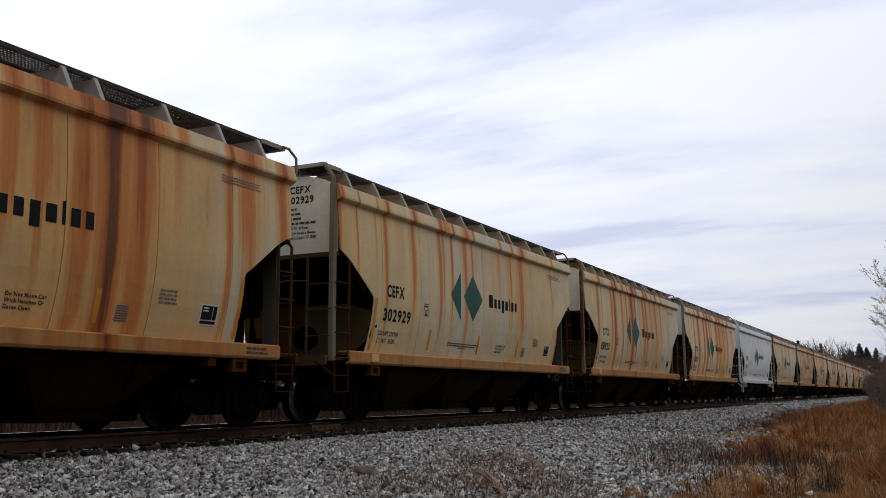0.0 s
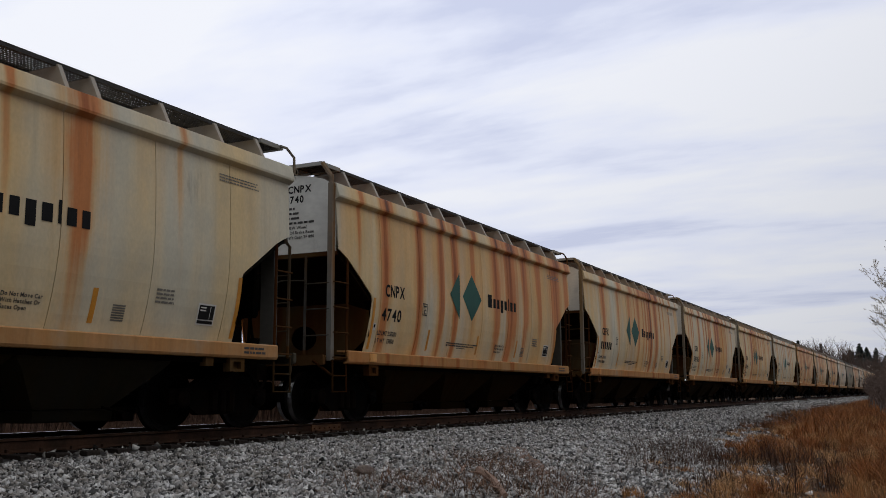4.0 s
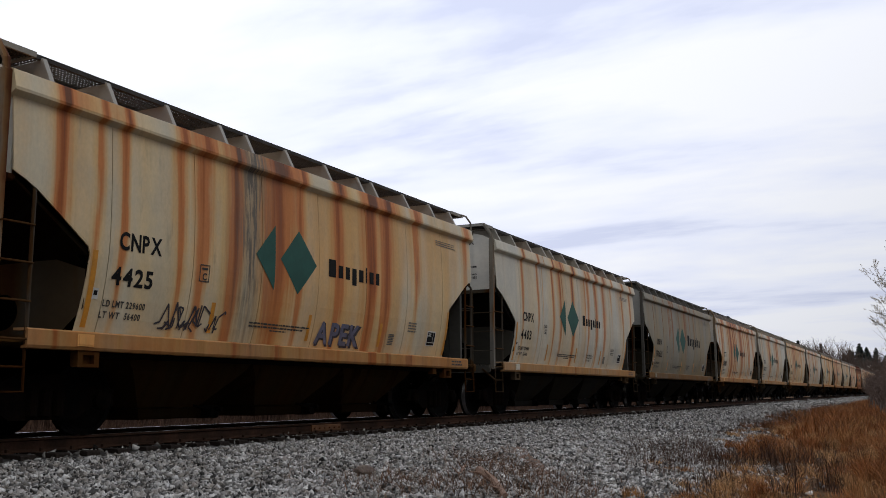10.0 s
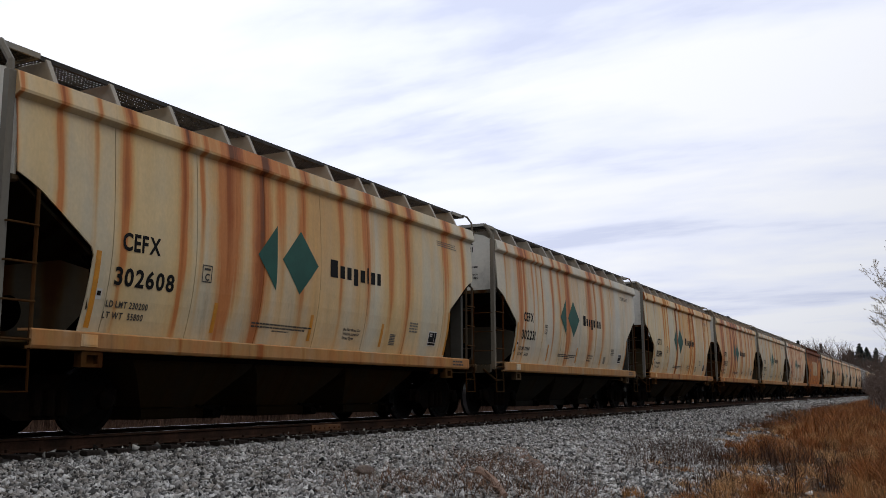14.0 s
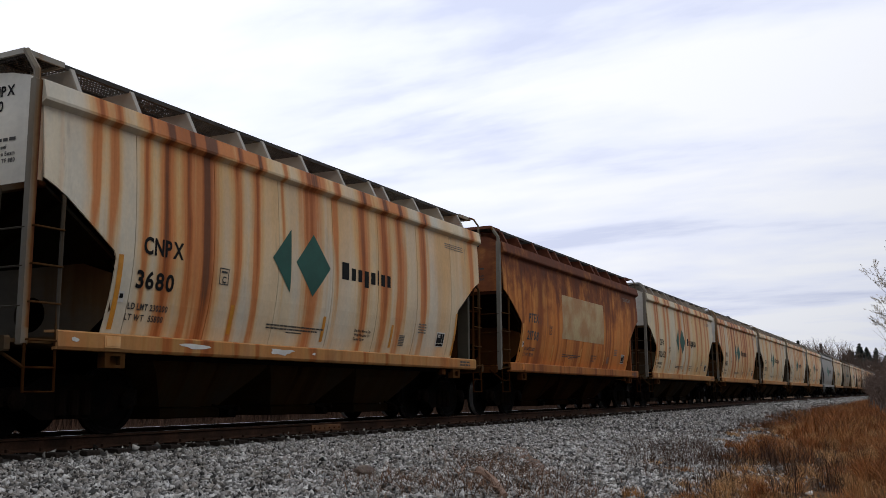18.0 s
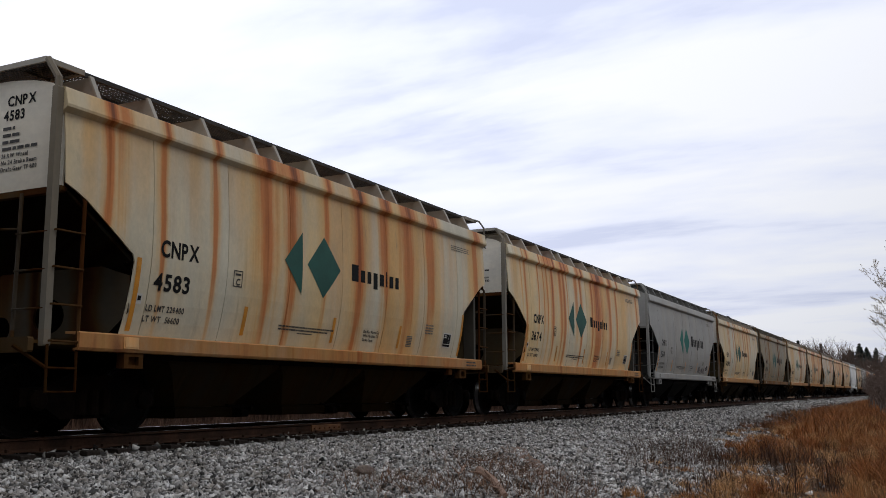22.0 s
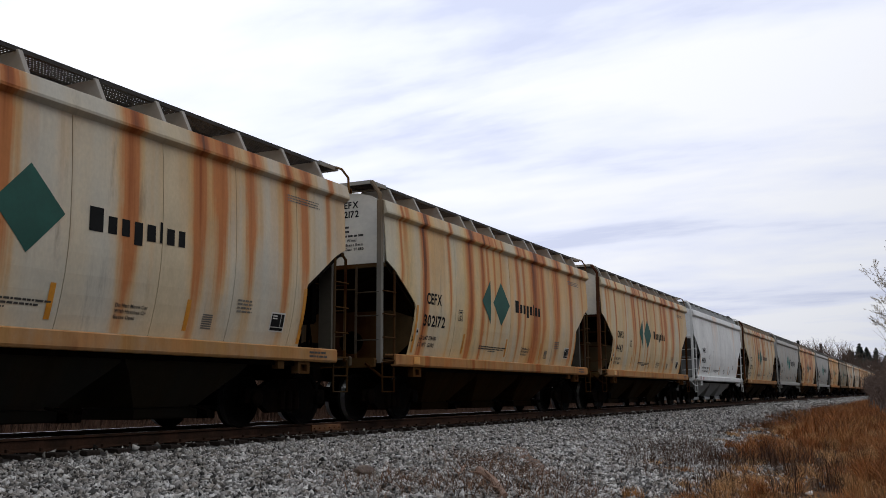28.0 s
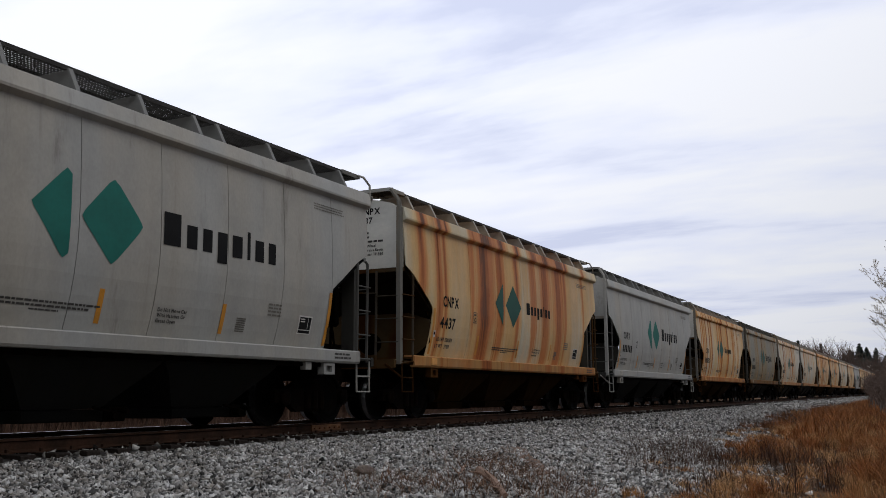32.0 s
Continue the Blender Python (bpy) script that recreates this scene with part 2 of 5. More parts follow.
    for lo, hi, most, shade in ((0.01, 0.20, 0.60, (0.63, 0.36, 0.12)), (0.10, 0.36, 0.85, (0.50, 0.158, 0.040)), (0.42, 0.78, 0.88, (0.30, 0.082, 0.021)), (0.74, 1.08, 0.85, (0.11, 0.041, 0.017))):
        c = blend(calc("MULTIPLY", ramp(rusted, lo, hi), calc("MULTIPLY", calc("ADD", 1.0, calc("MULTIPLY", ledge, 0.15)), calc("MULTIPLY", calc("SUBTRACT", 1.0, calc("MULTIPLY", ramp(grey, 0.85, 1.0), 0.80)), most))), c, shade)
    scratch = grain(calc("MULTIPLY", y, 11.0), calc("MULTIPLY", z, 1.1), calc("ADD", w, 51.0), 5.0, 0.7)
    smear = grain(calc("MULTIPLY", y, 2.6), calc("MULTIPLY", z, 0.45), calc("ADD", w, 29.0), 6.0, 0.7)
    soot = calc("MAXIMUM", soot, ramp(smear, 0.58, 0.80, 0.0, 0.55))
    soot = calc("MAXIMUM", soot, calc("MULTIPLY", calc("MULTIPLY", sooted, -1.9), ramp(scratch, 0.40, 0.60, 0.42, 1.0)))
    soot = calc("MULTIPLY", soot, ramp(tone, 1.02, 1.25, 1.0, 0.35))
    c = blend(soot, c, (0.14, 0.12, 0.095))
    worn = calc("SUBTRACT", 1.0, calc("MULTIPLY", calc("MULTIPLY", stain, has), calc("MULTIPLY", calc("SUBTRACT", thin, 0.46), 0.5)))
    mottle = calc("MULTIPLY", calc("MULTIPLY", worn, calc("MULTIPLY", ramp(fine, 0.2, 0.8, 0.95, 1.05), ramp(patch, 0.25, 0.75, 0.88, 1.10))), tone)
    k = n("ShaderNodeVectorMath"); k.operation = "SCALE"
    link(c, k.inputs[0]); link(mottle, k.inputs["Scale"])
    link(k.outputs[0], bsdf.inputs["Base Color"])
    link(ramp(stain, 0.0, 1.0, 0.55, 0.85), bsdf.inputs["Roughness"])
    b = n("ShaderNodeBump"); b.inputs["Strength"].default_value, b.inputs["Distance"].default_value = 0.25, 0.006
    link(calc("ADD", patch, calc("MULTIPLY", fine, 0.3)), b.inputs["Height"])
    link(b.outputs[0], bsdf.inputs["Normal"])
    link(ramp(tone, 0.0, 0.6, 0.01, 0.18), bsdf.inputs["Specular IOR Level"])
    return m


PAINT = car_paint("weathered_car_paint", 6)
BEAM_PAINT = car_paint("weathered_beam_paint", 16)
# dirty black, set darker still: the shade under the cars is in the colour
BLACK_IRON = material("shaded_sooty_underframe", (0.0030, 0.0025, 0.0022), 0.95, 0.0, 0.4, 4.0, 0.3, 30, second=(0.0065, 0.0040, 0.0028), shine=0.02)
WHEEL_IRON = material("shaded_dirty_wheel_steel", (0.0045, 0.0036, 0.0030), 0.85, 0.0, 0.3, 6.0, 0.2, 30, shine=0.05)
BRIGHT_STEEL = material("polished_tread", (0.55, 0.55, 0.56), 0.3, 1.0, 0.1, 8.0)
GRATING = material("galvanised_grating", (0.055, 0.052, 0.048), 0.7, 0.2, 0.3, 6.0, shine=0.2)
RAIL_SIDE = material("rusty_rail", (0.060, 0.030, 0.018), 0.85, 0.0, 0.35, 3.0, 0.3, 30, second=(0.035, 0.02, 0.013), shine=0.1)
JOINT_RUST = material("fresh_rust", (0.20, 0.085, 0.03), 0.8, 0.1, 0.35, 9.0, 0.3, 30)
TIE_WOOD = material("creosoted_wood", (0.030, 0.023, 0.019), 0.9, 0, 0.35, 2.0, 0.5, 18, stretch=(1, 12, 6), shine=0.1)
GREEN = material("faded_green_decal", (0.010, 0.085, 0.062), 0.7, 0, 0.15, 2.0)
TEAL = material("bright_teal_decal", (0.003, 0.150, 0.115), 0.75, 0, 0.12, 2.0)
INK = material("black_stencil_paint", (0.012, 0.012, 0.012), 0.75, 0, 0.3, 3.0, shine=0.12)
FAINT = material("worn_stencil_paint", (0.050, 0.046, 0.040), 0.7, 0, 0.3, 3.0)
PALE_PRINT = material("faded_small_print", (0.19, 0.175, 0.145), 0.7, 0, 0.3, 3.0)
RED_INK = material("red_stencil_paint", (0.42, 0.10, 0.09), 0.65, 0, 0.2, 3.0)
WHITE_INK = material("white_decal", (0.62, 0.61, 0.57), 0.6, 0, 0.15, 3.0)
AMBER = material("amber_reflective_stripe", (0.62, 0.26, 0.02), 0.45, 0, 0.2, 5.0)
SPRAY = material("dark_spray_paint", (0.035, 0.03, 0.04), 0.5, 0, 0.2, 3.0)
SPRAY_BLUE = material("violet_grey_spray_paint", (0.14, 0.14, 0.21), 0.5, 0, 0.3, 5.0)
OLD_PATCH = material("painted_out_panel", (0.46, 0.34, 0.165), 0.65, 0, 0.15, 1.6, second=(0.38, 0.20, 0.07), spread=(0.42, 0.62))
STONE = material("ballast_stone", (0.335, 0.33, 0.312), 0.85, 0, 0.25, 6.0, 0.5, 70, second=(0.16, 0.145, 0.125), island=0.97, shine=0.25)
BARK = material("grey_bark", (0.16, 0.135, 0.115), 0.9, 0, 0.3, 6.0, 0.4, 40)
TWIG = material("brown_twigs", (0.105, 0.068, 0.05), 0.9, 0, 0.3, 4.0, island=0.3)
BUD = material("pale_buds", (0.62, 0.57, 0.48), 0.8, 0, 0.3, 6.0, island=0.4)
NEEDLE = material("spruce_needles", (0.022, 0.034, 0.022), 0.8, 0, 0.35, 2.0, island=0.45)
GRASS = material("dead_grass", (0.24, 0.088, 0.028), 0.85, 0, 0.3, 0.8, second=(0.36, 0.19, 0.075), spread=(0.48, 0.66), island=0.75, shine=0.15)
LITTER = material("dead_twigs", (0.15, 0.085, 0.052), 0.9, 0, 0.3, 2.0, island=0.7, shine=0.1)
STRAW = material("pale_straw", (0.46, 0.27, 0.12), 0.85, 0, 0.3, 1.2, second=(0.24, 0.095, 0.03), spread=(0.44, 0.64), island=0.75, shine=0.15)
WEED = material("dry_weed_stems", (0.085, 0.05, 0.034), 0.9, 0, 0.3, 2.0, island=0.6, shine=0.1)
DEADWOOD = material("weathered_wood", (0.24, 0.145, 0.095), 0.9, 0, 0.3, 5.0, 0.5, 30, stretch=(6, 1, 6))
FIELDSTONE = material("brown_fieldstone", (0.135, 0.105, 0.080), 0.9, 0, 0.3, 9.0, 0.5, 40, second=(0.11, 0.08, 0.065))
RED_PLANK = material("rotten_red_wood", (0.135, 0.075, 0.043), 0.9, 0, 0.4, 7.0, 0.5, 30)


def ground_material():
    m = material("gravel_and_turf", (0.075, 0.072, 0.068), 0.95, 0, 0.35, 9.0, 0.9, 22, second=(0.035, 0.032, 0.03), shine=0.05)
    nt = m.node_tree
    n, link = nt.nodes.new, nt.links.new
    bsdf = nt.nodes["Principled BSDF"]
    old = bsdf.inputs["Base Color"].links[0].from_socket
    tc = n("ShaderNodeTexCoord")
    pos = n("ShaderNodeSeparateXYZ"); link(tc.outputs["Object"], pos.inputs[0])
    wob = n("ShaderNodeTexNoise"); wob.inputs["Scale"].default_value, wob.inputs["Detail"].default_value = 0.5, 6
    link(tc.outputs["Object"], wob.inputs["Vector"])
    side = n("ShaderNodeMath"); side.operation = "ABSOLUTE"; link(pos.outputs[0], side.inputs[0])
    far = n("ShaderNodeMath"); far.operation = "MULTIPLY_ADD"; far.inputs[1].default_value = 0.03
    link(pos.outputs[1], far.inputs[0]); link(side.outputs[0], far.inputs[2])
    cap = n("ShaderNodeMath"); cap.operation = "ADD"
    sc = n("ShaderNodeMath"); sc.operation = "MULTIPLY_ADD"; sc.inputs[1].default_value, sc.inputs[2].default_value = 2.4, -1.2
    link(wob.outputs[0], sc.inputs[0])
    link(far.outputs[0], cap.inputs[0]); link(sc.outputs[0], cap.inputs[1])
    edge = n("ShaderNodeMapRange"); edge.inputs["From Min"].default_value, edge.inputs["From Max"].default_value = 7.6, 8.6
    link(cap.outputs[0], edge.inputs["Value"])
    turf = n("ShaderNodeValToRGB")
    turf.color_ramp.elements[0].position, turf.color_ramp.elements[0].color = 0.35, (0.03, 0.02, 0.012, 1)
    turf.color_ramp.elements[1].position, turf.color_ramp.elements[1].color = 0.65, (0.11, 0.06, 0.028, 1)
    tn = n("ShaderNodeTexNoise"); tn.inputs["Scale"].default_value, tn.inputs["Detail"].default_value = 2.5, 8
    link(tc.outputs["Object"], tn.inputs["Vector"]); link(tn.outputs[0], turf.inputs[0])
    mix = n("ShaderNodeMix"); mix.data_type = "RGBA"
    link(edge.outputs[0], mix.inputs["Factor"]); link(old, mix.inputs["A"]); link(turf.outputs[0], mix.inputs["B"])
    link(mix.outputs["Result"], bsdf.inputs["Base Color"])
    return m


GROUND = ground_material()


# ---- mesh building ----
class Geo:
    """Vertices and faces of one mesh, with a material index for each face."""

    def __init__(self):
        self.v, self.f, self.m = [], [], []

    def faces(self, verts, faces, mat=0):
        k = len(self.v)
        self.v.extend(verts)
        self.f.extend([tuple(i + k for i in f) for f in faces])
        self.m.extend([mat] * len(faces))
        return self

    def box(self, lo, hi, turn=None, mat=0, chamfer=0.0):
        """A box between two corners; with a chamfer its long edges are cut."""
        (x0, y0, z0), (x1, y1, z1) = lo, hi
        if chamfer:
            c = min(chamfer, (x1 - x0) / 3, (z1 - z0) / 3)
            ring = [(x0 + c, z0), (x1 - c, z0), (x1, z0 + c), (x1, z1 - c), (x1 - c, z1), (x0 + c, z1), (x0, z1 - c), (x0, z0 + c)]
            return self.prism(ring, y0, y1, mat)
        vs = [Vector((x, y, z)) for z in (z0, z1) for y in (y0, y1) for x in (x0, x1)]
        if turn is not None:
            vs = [turn @ p for p in vs]
        return self.faces([tuple(p) for p in vs], [(0, 2, 3, 1), (4, 5, 7, 6), (0, 1, 5, 4), (2, 6, 7, 3), (1, 3, 7, 5), (0, 4, 6, 2)], mat)

    def prism(self, ring, y0, y1, mat=0, mirror=False):
        """A profile of (x, z) points drawn along y."""
        s = -1 if mirror else 1
        n = len(ring)
        vs = [(s * x, y0, z) for x, z in ring] + [(s * x, y1, z) for x, z in ring]
        fs = [(i, (i + 1) % n, n + (i + 1) % n, n + i) for i in range(n)] + [tuple(range(n - 1, -1, -1)), tuple(range(n, 2 * n))]
        return self.faces(vs, fs, mat)

    def cross(self, ring, x0, x1, mat=0):
        """A profile of (y, z) points drawn along x."""
        n = len(ring)
        vs = [(x0, y, z) for y, z in ring] + [(x1, y, z) for y, z in ring]
        fs = [(i, n + i, n + (i + 1) % n, (i + 1) % n) for i in range(n)] + [tuple(range(n)), tuple(range(2 * n - 1, n - 1, -1))]
        return self.faces(vs, fs, mat)

    def tube(self, path, r, sides=6, mat=0, r_end=None):
        """A round bar along a path of points."""
        pts = [Vector(p) for p in path]
        vs, fs = [], []
        for i, p in enumerate(pts):
            d = (pts[min(i + 1, len(pts) - 1)] - pts[max(i - 1, 0)]).normalized()
            a = d.orthogonal().normalized() if i == 0 else (a - d * a.dot(d)).normalized()
            b = d.cross(a)
            q = r if r_end is None else r + (r_end - r) * i / (len(pts) - 1)
            vs += [tuple(p + q * (math.cos(t) * a + math.sin(t) * b)) for t in (2 * math.pi * j / sides for j in range(sides))]
        for i in range(len(pts) - 1):
            for j in range(sides):
                k, l = i * sides + j, i * sides + (j + 1) % sides
                fs.append((k, l, l + sides, k + sides))
        fs += [tuple(range(sides - 1, -1, -1)), tuple(range((len(pts) - 1) * sides, len(pts) * sides))]
        return self.faces(vs, fs, mat)

    def lathe(self, rings, cx, cy, cz, sides=28, mats=None):
        """Rings of (x, radius) about an axle along x."""
        vs = [(cx + x, cy + r * math.cos(t), cz + r * math.sin(t)) for x, r in rings for t in (2 * math.pi * j / sides for j in range(sides))]
        for i in range(len(rings) - 1):
            fs = [(i * sides + j, (i + 1) * sides + j, (i + 1) * sides + (j + 1) % sides, i * sides + (j + 1) % sides) for j in range(sides)]
            if i == 0:
                self_k = len(self.v)
                self.v.extend(vs)
            self.f.extend([tuple(q + self_k for q in f) for f in fs])
            self.m.extend([mats[i] if mats else 0] * sides)
        for e in (0, len(rings) - 1):
            self.f.append(tuple(self_k + e * sides + j for j in range(sides)))
            self.m.append(mats[0] if mats else 0)
        return self

    def mesh(self, name, mats, smooth=False):
        me = bpy.data.meshes.new(name)
        me.from_pydata(self.v, [], self.f)
        for m in (mats if isinstance(mats, (list, tuple)) else [mats]):
            me.materials.append(m)
        me.polygons.foreach_set("material_index", self.m)
        if smooth:
            me.polygons.foreach_set("use_smooth", [True] * len(self.f))
        bm = bmesh.new()
        bm.from_mesh(me)
        bmesh.ops.recalc_face_normals(bm, faces=bm.faces)
        bm.to_mesh(me)
        bm.free()
        me.update()
        return me


def part(name, geo, mats, parent=None, label="", smooth=False, at=None):
    """Links a mesh as one object under a thing or a part."""
    me = geo if isinstance(geo, bpy.types.Mesh) else geo.mesh(name, mats, smooth)
    ob = new(name, me)
    ob.parent = parent
    if at is not None:
        ob.matrix_basis = at
    if label:
        tagged(ob, label)
    return ob


# ---- ground, track ----
def ground_z(x, y):
    """Height of the ground: ballast bed, gravel bank, turf verge, field beyond."""
    a = abs(x)
    if x >= 0:
        knots = ((0, -0.22), (1.1, -0.22), (1.42, -0.27), (1.9, -0.275), (2.6, -0.32), (4.5, -0.42), (8.0, -0.62), (12, -0.78), (30, -0.9), (1000, -1.2))
    else:
        knots = ((0, -0.20), (1.9, -0.20), (3.6, -0.75), (6.0, -1.0), (12, -0.9), (60, -0.7), (1000, -0.6))
    for (p, u), (q, v) in zip(knots, knots[1:]):
        if a <= q:
            z = u + (v - u) * (a - p) / (q - p)
            break
    else:
        z = knots[-1][1]
    rough = 0.0 if a < 2.0 else min(1.0, (a - 2.0) / 4)
    return z + rough * 0.09 * noise.noise((x * 0.45, y * 0.3, 3.1)) + rough * 0.03 * noise.noise((x * 1.7, y * 1.6, 9.0))


def grass_edge(y):
    return max(5.9, 9.05 - 0.076 * y) + 0.7 * noise.noise((0.4, y * 0.35, 0.0)) + 0.35 * noise.noise((3.4, y * 1.1, 0.0))


def build_ground():
    xs = [-1500, -700, -300, -150, -80, -50, -30, -20, -14, -10, -7.5, -6, -4.8, -3.6, -2.8, -1.9, -1.0, 0, 1.0, 1.75, 2.2]
    xs += [2.6 + 0.35 * i for i in range(28)] + [13, 14.5, 17, 21, 27, 36, 50, 80, 150, 300, 700, 1500]
    ys = [-600, -300, -150, -80, -40, -20, -10, -4] + [0.4 * i for i in range(90)] + [36 + 2 * i for i in range(30)] + [100, 115, 135, 160, 200, 260, 350, 500, 800, 1300, 2200]
    g = Geo()
    vs = [(x, y, ground_z(x, y)) for y in ys for x in xs]
    n = len(xs)
    g.faces(vs, [(j * n + i, j * n + i + 1, (j + 1) * n + i + 1, (j + 1) * n + i) for j in range(len(ys) - 1) for i in range(n - 1)])
    tagged(part("ground", g, GROUND, smooth=True), "gravel bank and dead turf verge beside the railway", "ground", kind="structure")


build_ground()


def build_track():
    track = tagged(new("railway_track"), "railway track with rusty steel rails on dark wooden ties", "railway track", kind="structure")
    ring = [(-0.07, -0.175), (0.07, -0.175), (0.07, -0.165), (0.012, -0.14), (0.010, -0.045), (0.036, -0.032), (0.036, -0.006), (0.028, 0.0), (-0.028, 0.0), (-0.036, -0.006), (-0.036, -0.032), (-0.010, -0.045), (-0.012, -0.14), (-0.07, -0.165)]
    for side in (1, -1):
        g = Geo()
        g.prism([(side * 0.755 + x, z) for x, z in ring], -300, 900)
        g.m[7] = 1
        part("rail", g, [RAIL_SIDE, BRIGHT_STEEL], track, "rusty steel rail with a polished running surface")
    tie = Geo().box((-1.30, -0.11, -0.33), (1.30, 0.11, -0.178), chamfer=0.015).mesh("tie", TIE_WOOD)
    plate = Geo().box((-0.17, -0.09, -0.178), (0.17, 0.09, -0.166)).box((-0.13, -0.05, -0.166), (-0.09, -0.02, -0.125)).box((0.09, 0.02, -0.166), (0.13, 0.05, -0.125)).mesh("tie_plate", RAIL_SIDE)
    rnd = random.Random(4)
    for i in range(150):
        y = 1.0 + 0.5 * i + rnd.uniform(-0.03, 0.03)
        t = part("tie", tie, None, track, at=pose(rnd.uniform(-0.04, 0.04), y, 0, 0, 0, rnd.uniform(-1.2, 1.2)))
        if i < 60:
            part("tie_plate", plate, None, t, at=pose(0.755, 0, 0))
    rest = Geo()
    for i in range(900):
        y = 76.0 + 0.5 * i
        rest.box((-1.3, y - 0.11, -0.33), (1.3, y + 0.11, -0.178))
    tagged(part("distant_ties", rest, TIE_WOOD, track), kind="stuff")
    bar = Geo().box((0.767, 14.55, -0.15), (0.80, 15.50, -0.035), chamfer=0.012)
    for k in range(6):
        y = 14.62 + 0.162 * k
        bar.tube([(0.79, y, -0.095), (0.835, y, -0.095)], 0.017, 6)
    part("joint_bar", bar, JOINT_RUST, track, "orange rusty bolted rail joint bar")


build_track()


# ---- the hopper car ----
CAR_MID = 5.95
SEAMS = {
    "common": (-0.33, 1.20, 2.78, 4.36, 5.95, 7.54, 9.12, 10.70, 12.23),
    "round": (-0.33, 1.06, 2.48, 3.90, 5.32, 6.74, 8.16, 9.58, 11.00, 12.23),
    "plain": (-0.33, 1.82, 3.96, 5.95, 8.10, 10.25, 12.23),
}


def side_x(z):
    """Half width of the bulged car side at height z."""
    return 1.580 - (0.19 * ((2.6 - z) / 1.25) ** 2 if z < 2.6 else 0.07 * ((z - 2.6) / 1.45) ** 2)


def side_front(z):
    """Where the side sheet begins at height z, behind the open end of the car."""
    for (za, ya), (zb, yb) in zip(CUT, CUT[1:]):
        if za >= z >= zb:
            return ya + (yb - ya) * (za - z) / (za - zb)
    return CUT[-1][1]


CUT = ((4.1, -0.33), (3.10, -0.30), (3.02, -0.12), (2.93, 0.05), (2.36, 0.86), (2.26, 0.90), (1.2, 0.86))
LEVELS = (4.03, 3.8, 3.5, 3.25, 3.10, 3.02, 2.93, 2.75, 2.55, 2.36, 2.26, 2.0, 1.75, 1.5, 1.28)


def side_patch(geo, corners_y, levels, out=0.0, thick=0.02, sign=1, gap=0.0, inset=0.0):
    """A sheet that follows the bulged side between two stations along the car."""
    y0, y1 = corners_y
    levels = [z for z in levels if side_front(z) < y1 - gap - 0.02 and 2 * CAR_MID - side_front(z) > y0 + gap + 0.02]
    cols = 3
    front, back, fs = [], [], []
    for z in levels:
        a, b = max(y0 + gap, side_front(z) + inset), min(y1 - gap, 2 * CAR_MID - side_front(z) - inset)
        for i in range(cols + 1):
            y = a + (b - a) * i / cols
            bulge = 0.006 * math.sin(math.pi * i / cols)
            front.append((sign * (side_x(z) + out + bulge), y, z))
            back.append((sign * (side_x(z) + out - thick), y, z))
    n, rows = cols + 1, len(levels)
    k = len(front)
    for r in range(rows - 1):
        for i in range(cols):
            q = (r * n + i, r * n + i + 1, (r + 1) * n + i + 1, (r + 1) * n + i)
            fs += [q, tuple(k + j for j in reversed(q))]
    rim = [i for i in range(n)] + [r * n + cols for r in range(1, rows)] + [(rows - 1) * n + i for i in range(cols - 1, -1, -1)] + [r * n for r in range(rows - 2, 0, -1)]
    fs += [(rim[i], k + rim[i], k + rim[(i + 1) % len(rim)], rim[(i + 1) % len(rim)]) for i in range(len(rim))]
    geo.faces(front + back, fs)
    return geo


def mirror_y(geo):
    """The same shape at the other end of the car."""
    out = Geo()
    out.v = [(x, 2 * CAR_MID - y, z) for x, y, z in geo.v]
    out.f, out.m = [tuple(reversed(f)) for f in geo.f], list(geo.m)
    return out


def mirror_x(geo):
    out = Geo()
    out.v = [(-x, y, z) for x, y, z in geo.v]
    out.f, out.m = [tuple(reversed(f)) for f in geo.f], list(geo.m)
    return out


def both_ends(name, geo, mats, parent, label="", smooth=False):
    return part(name, geo, mats, parent, label, smooth), part(name, mirror_y(geo), mats, parent, label, smooth)


def four_corners(name, geo, mats, parent, label=""):
    return [part(name, g, mats, parent, label) for g in (geo, mirror_y(geo), mirror_x(geo), mirror_x(mirror_y(geo)))]


WHEELSETS = []


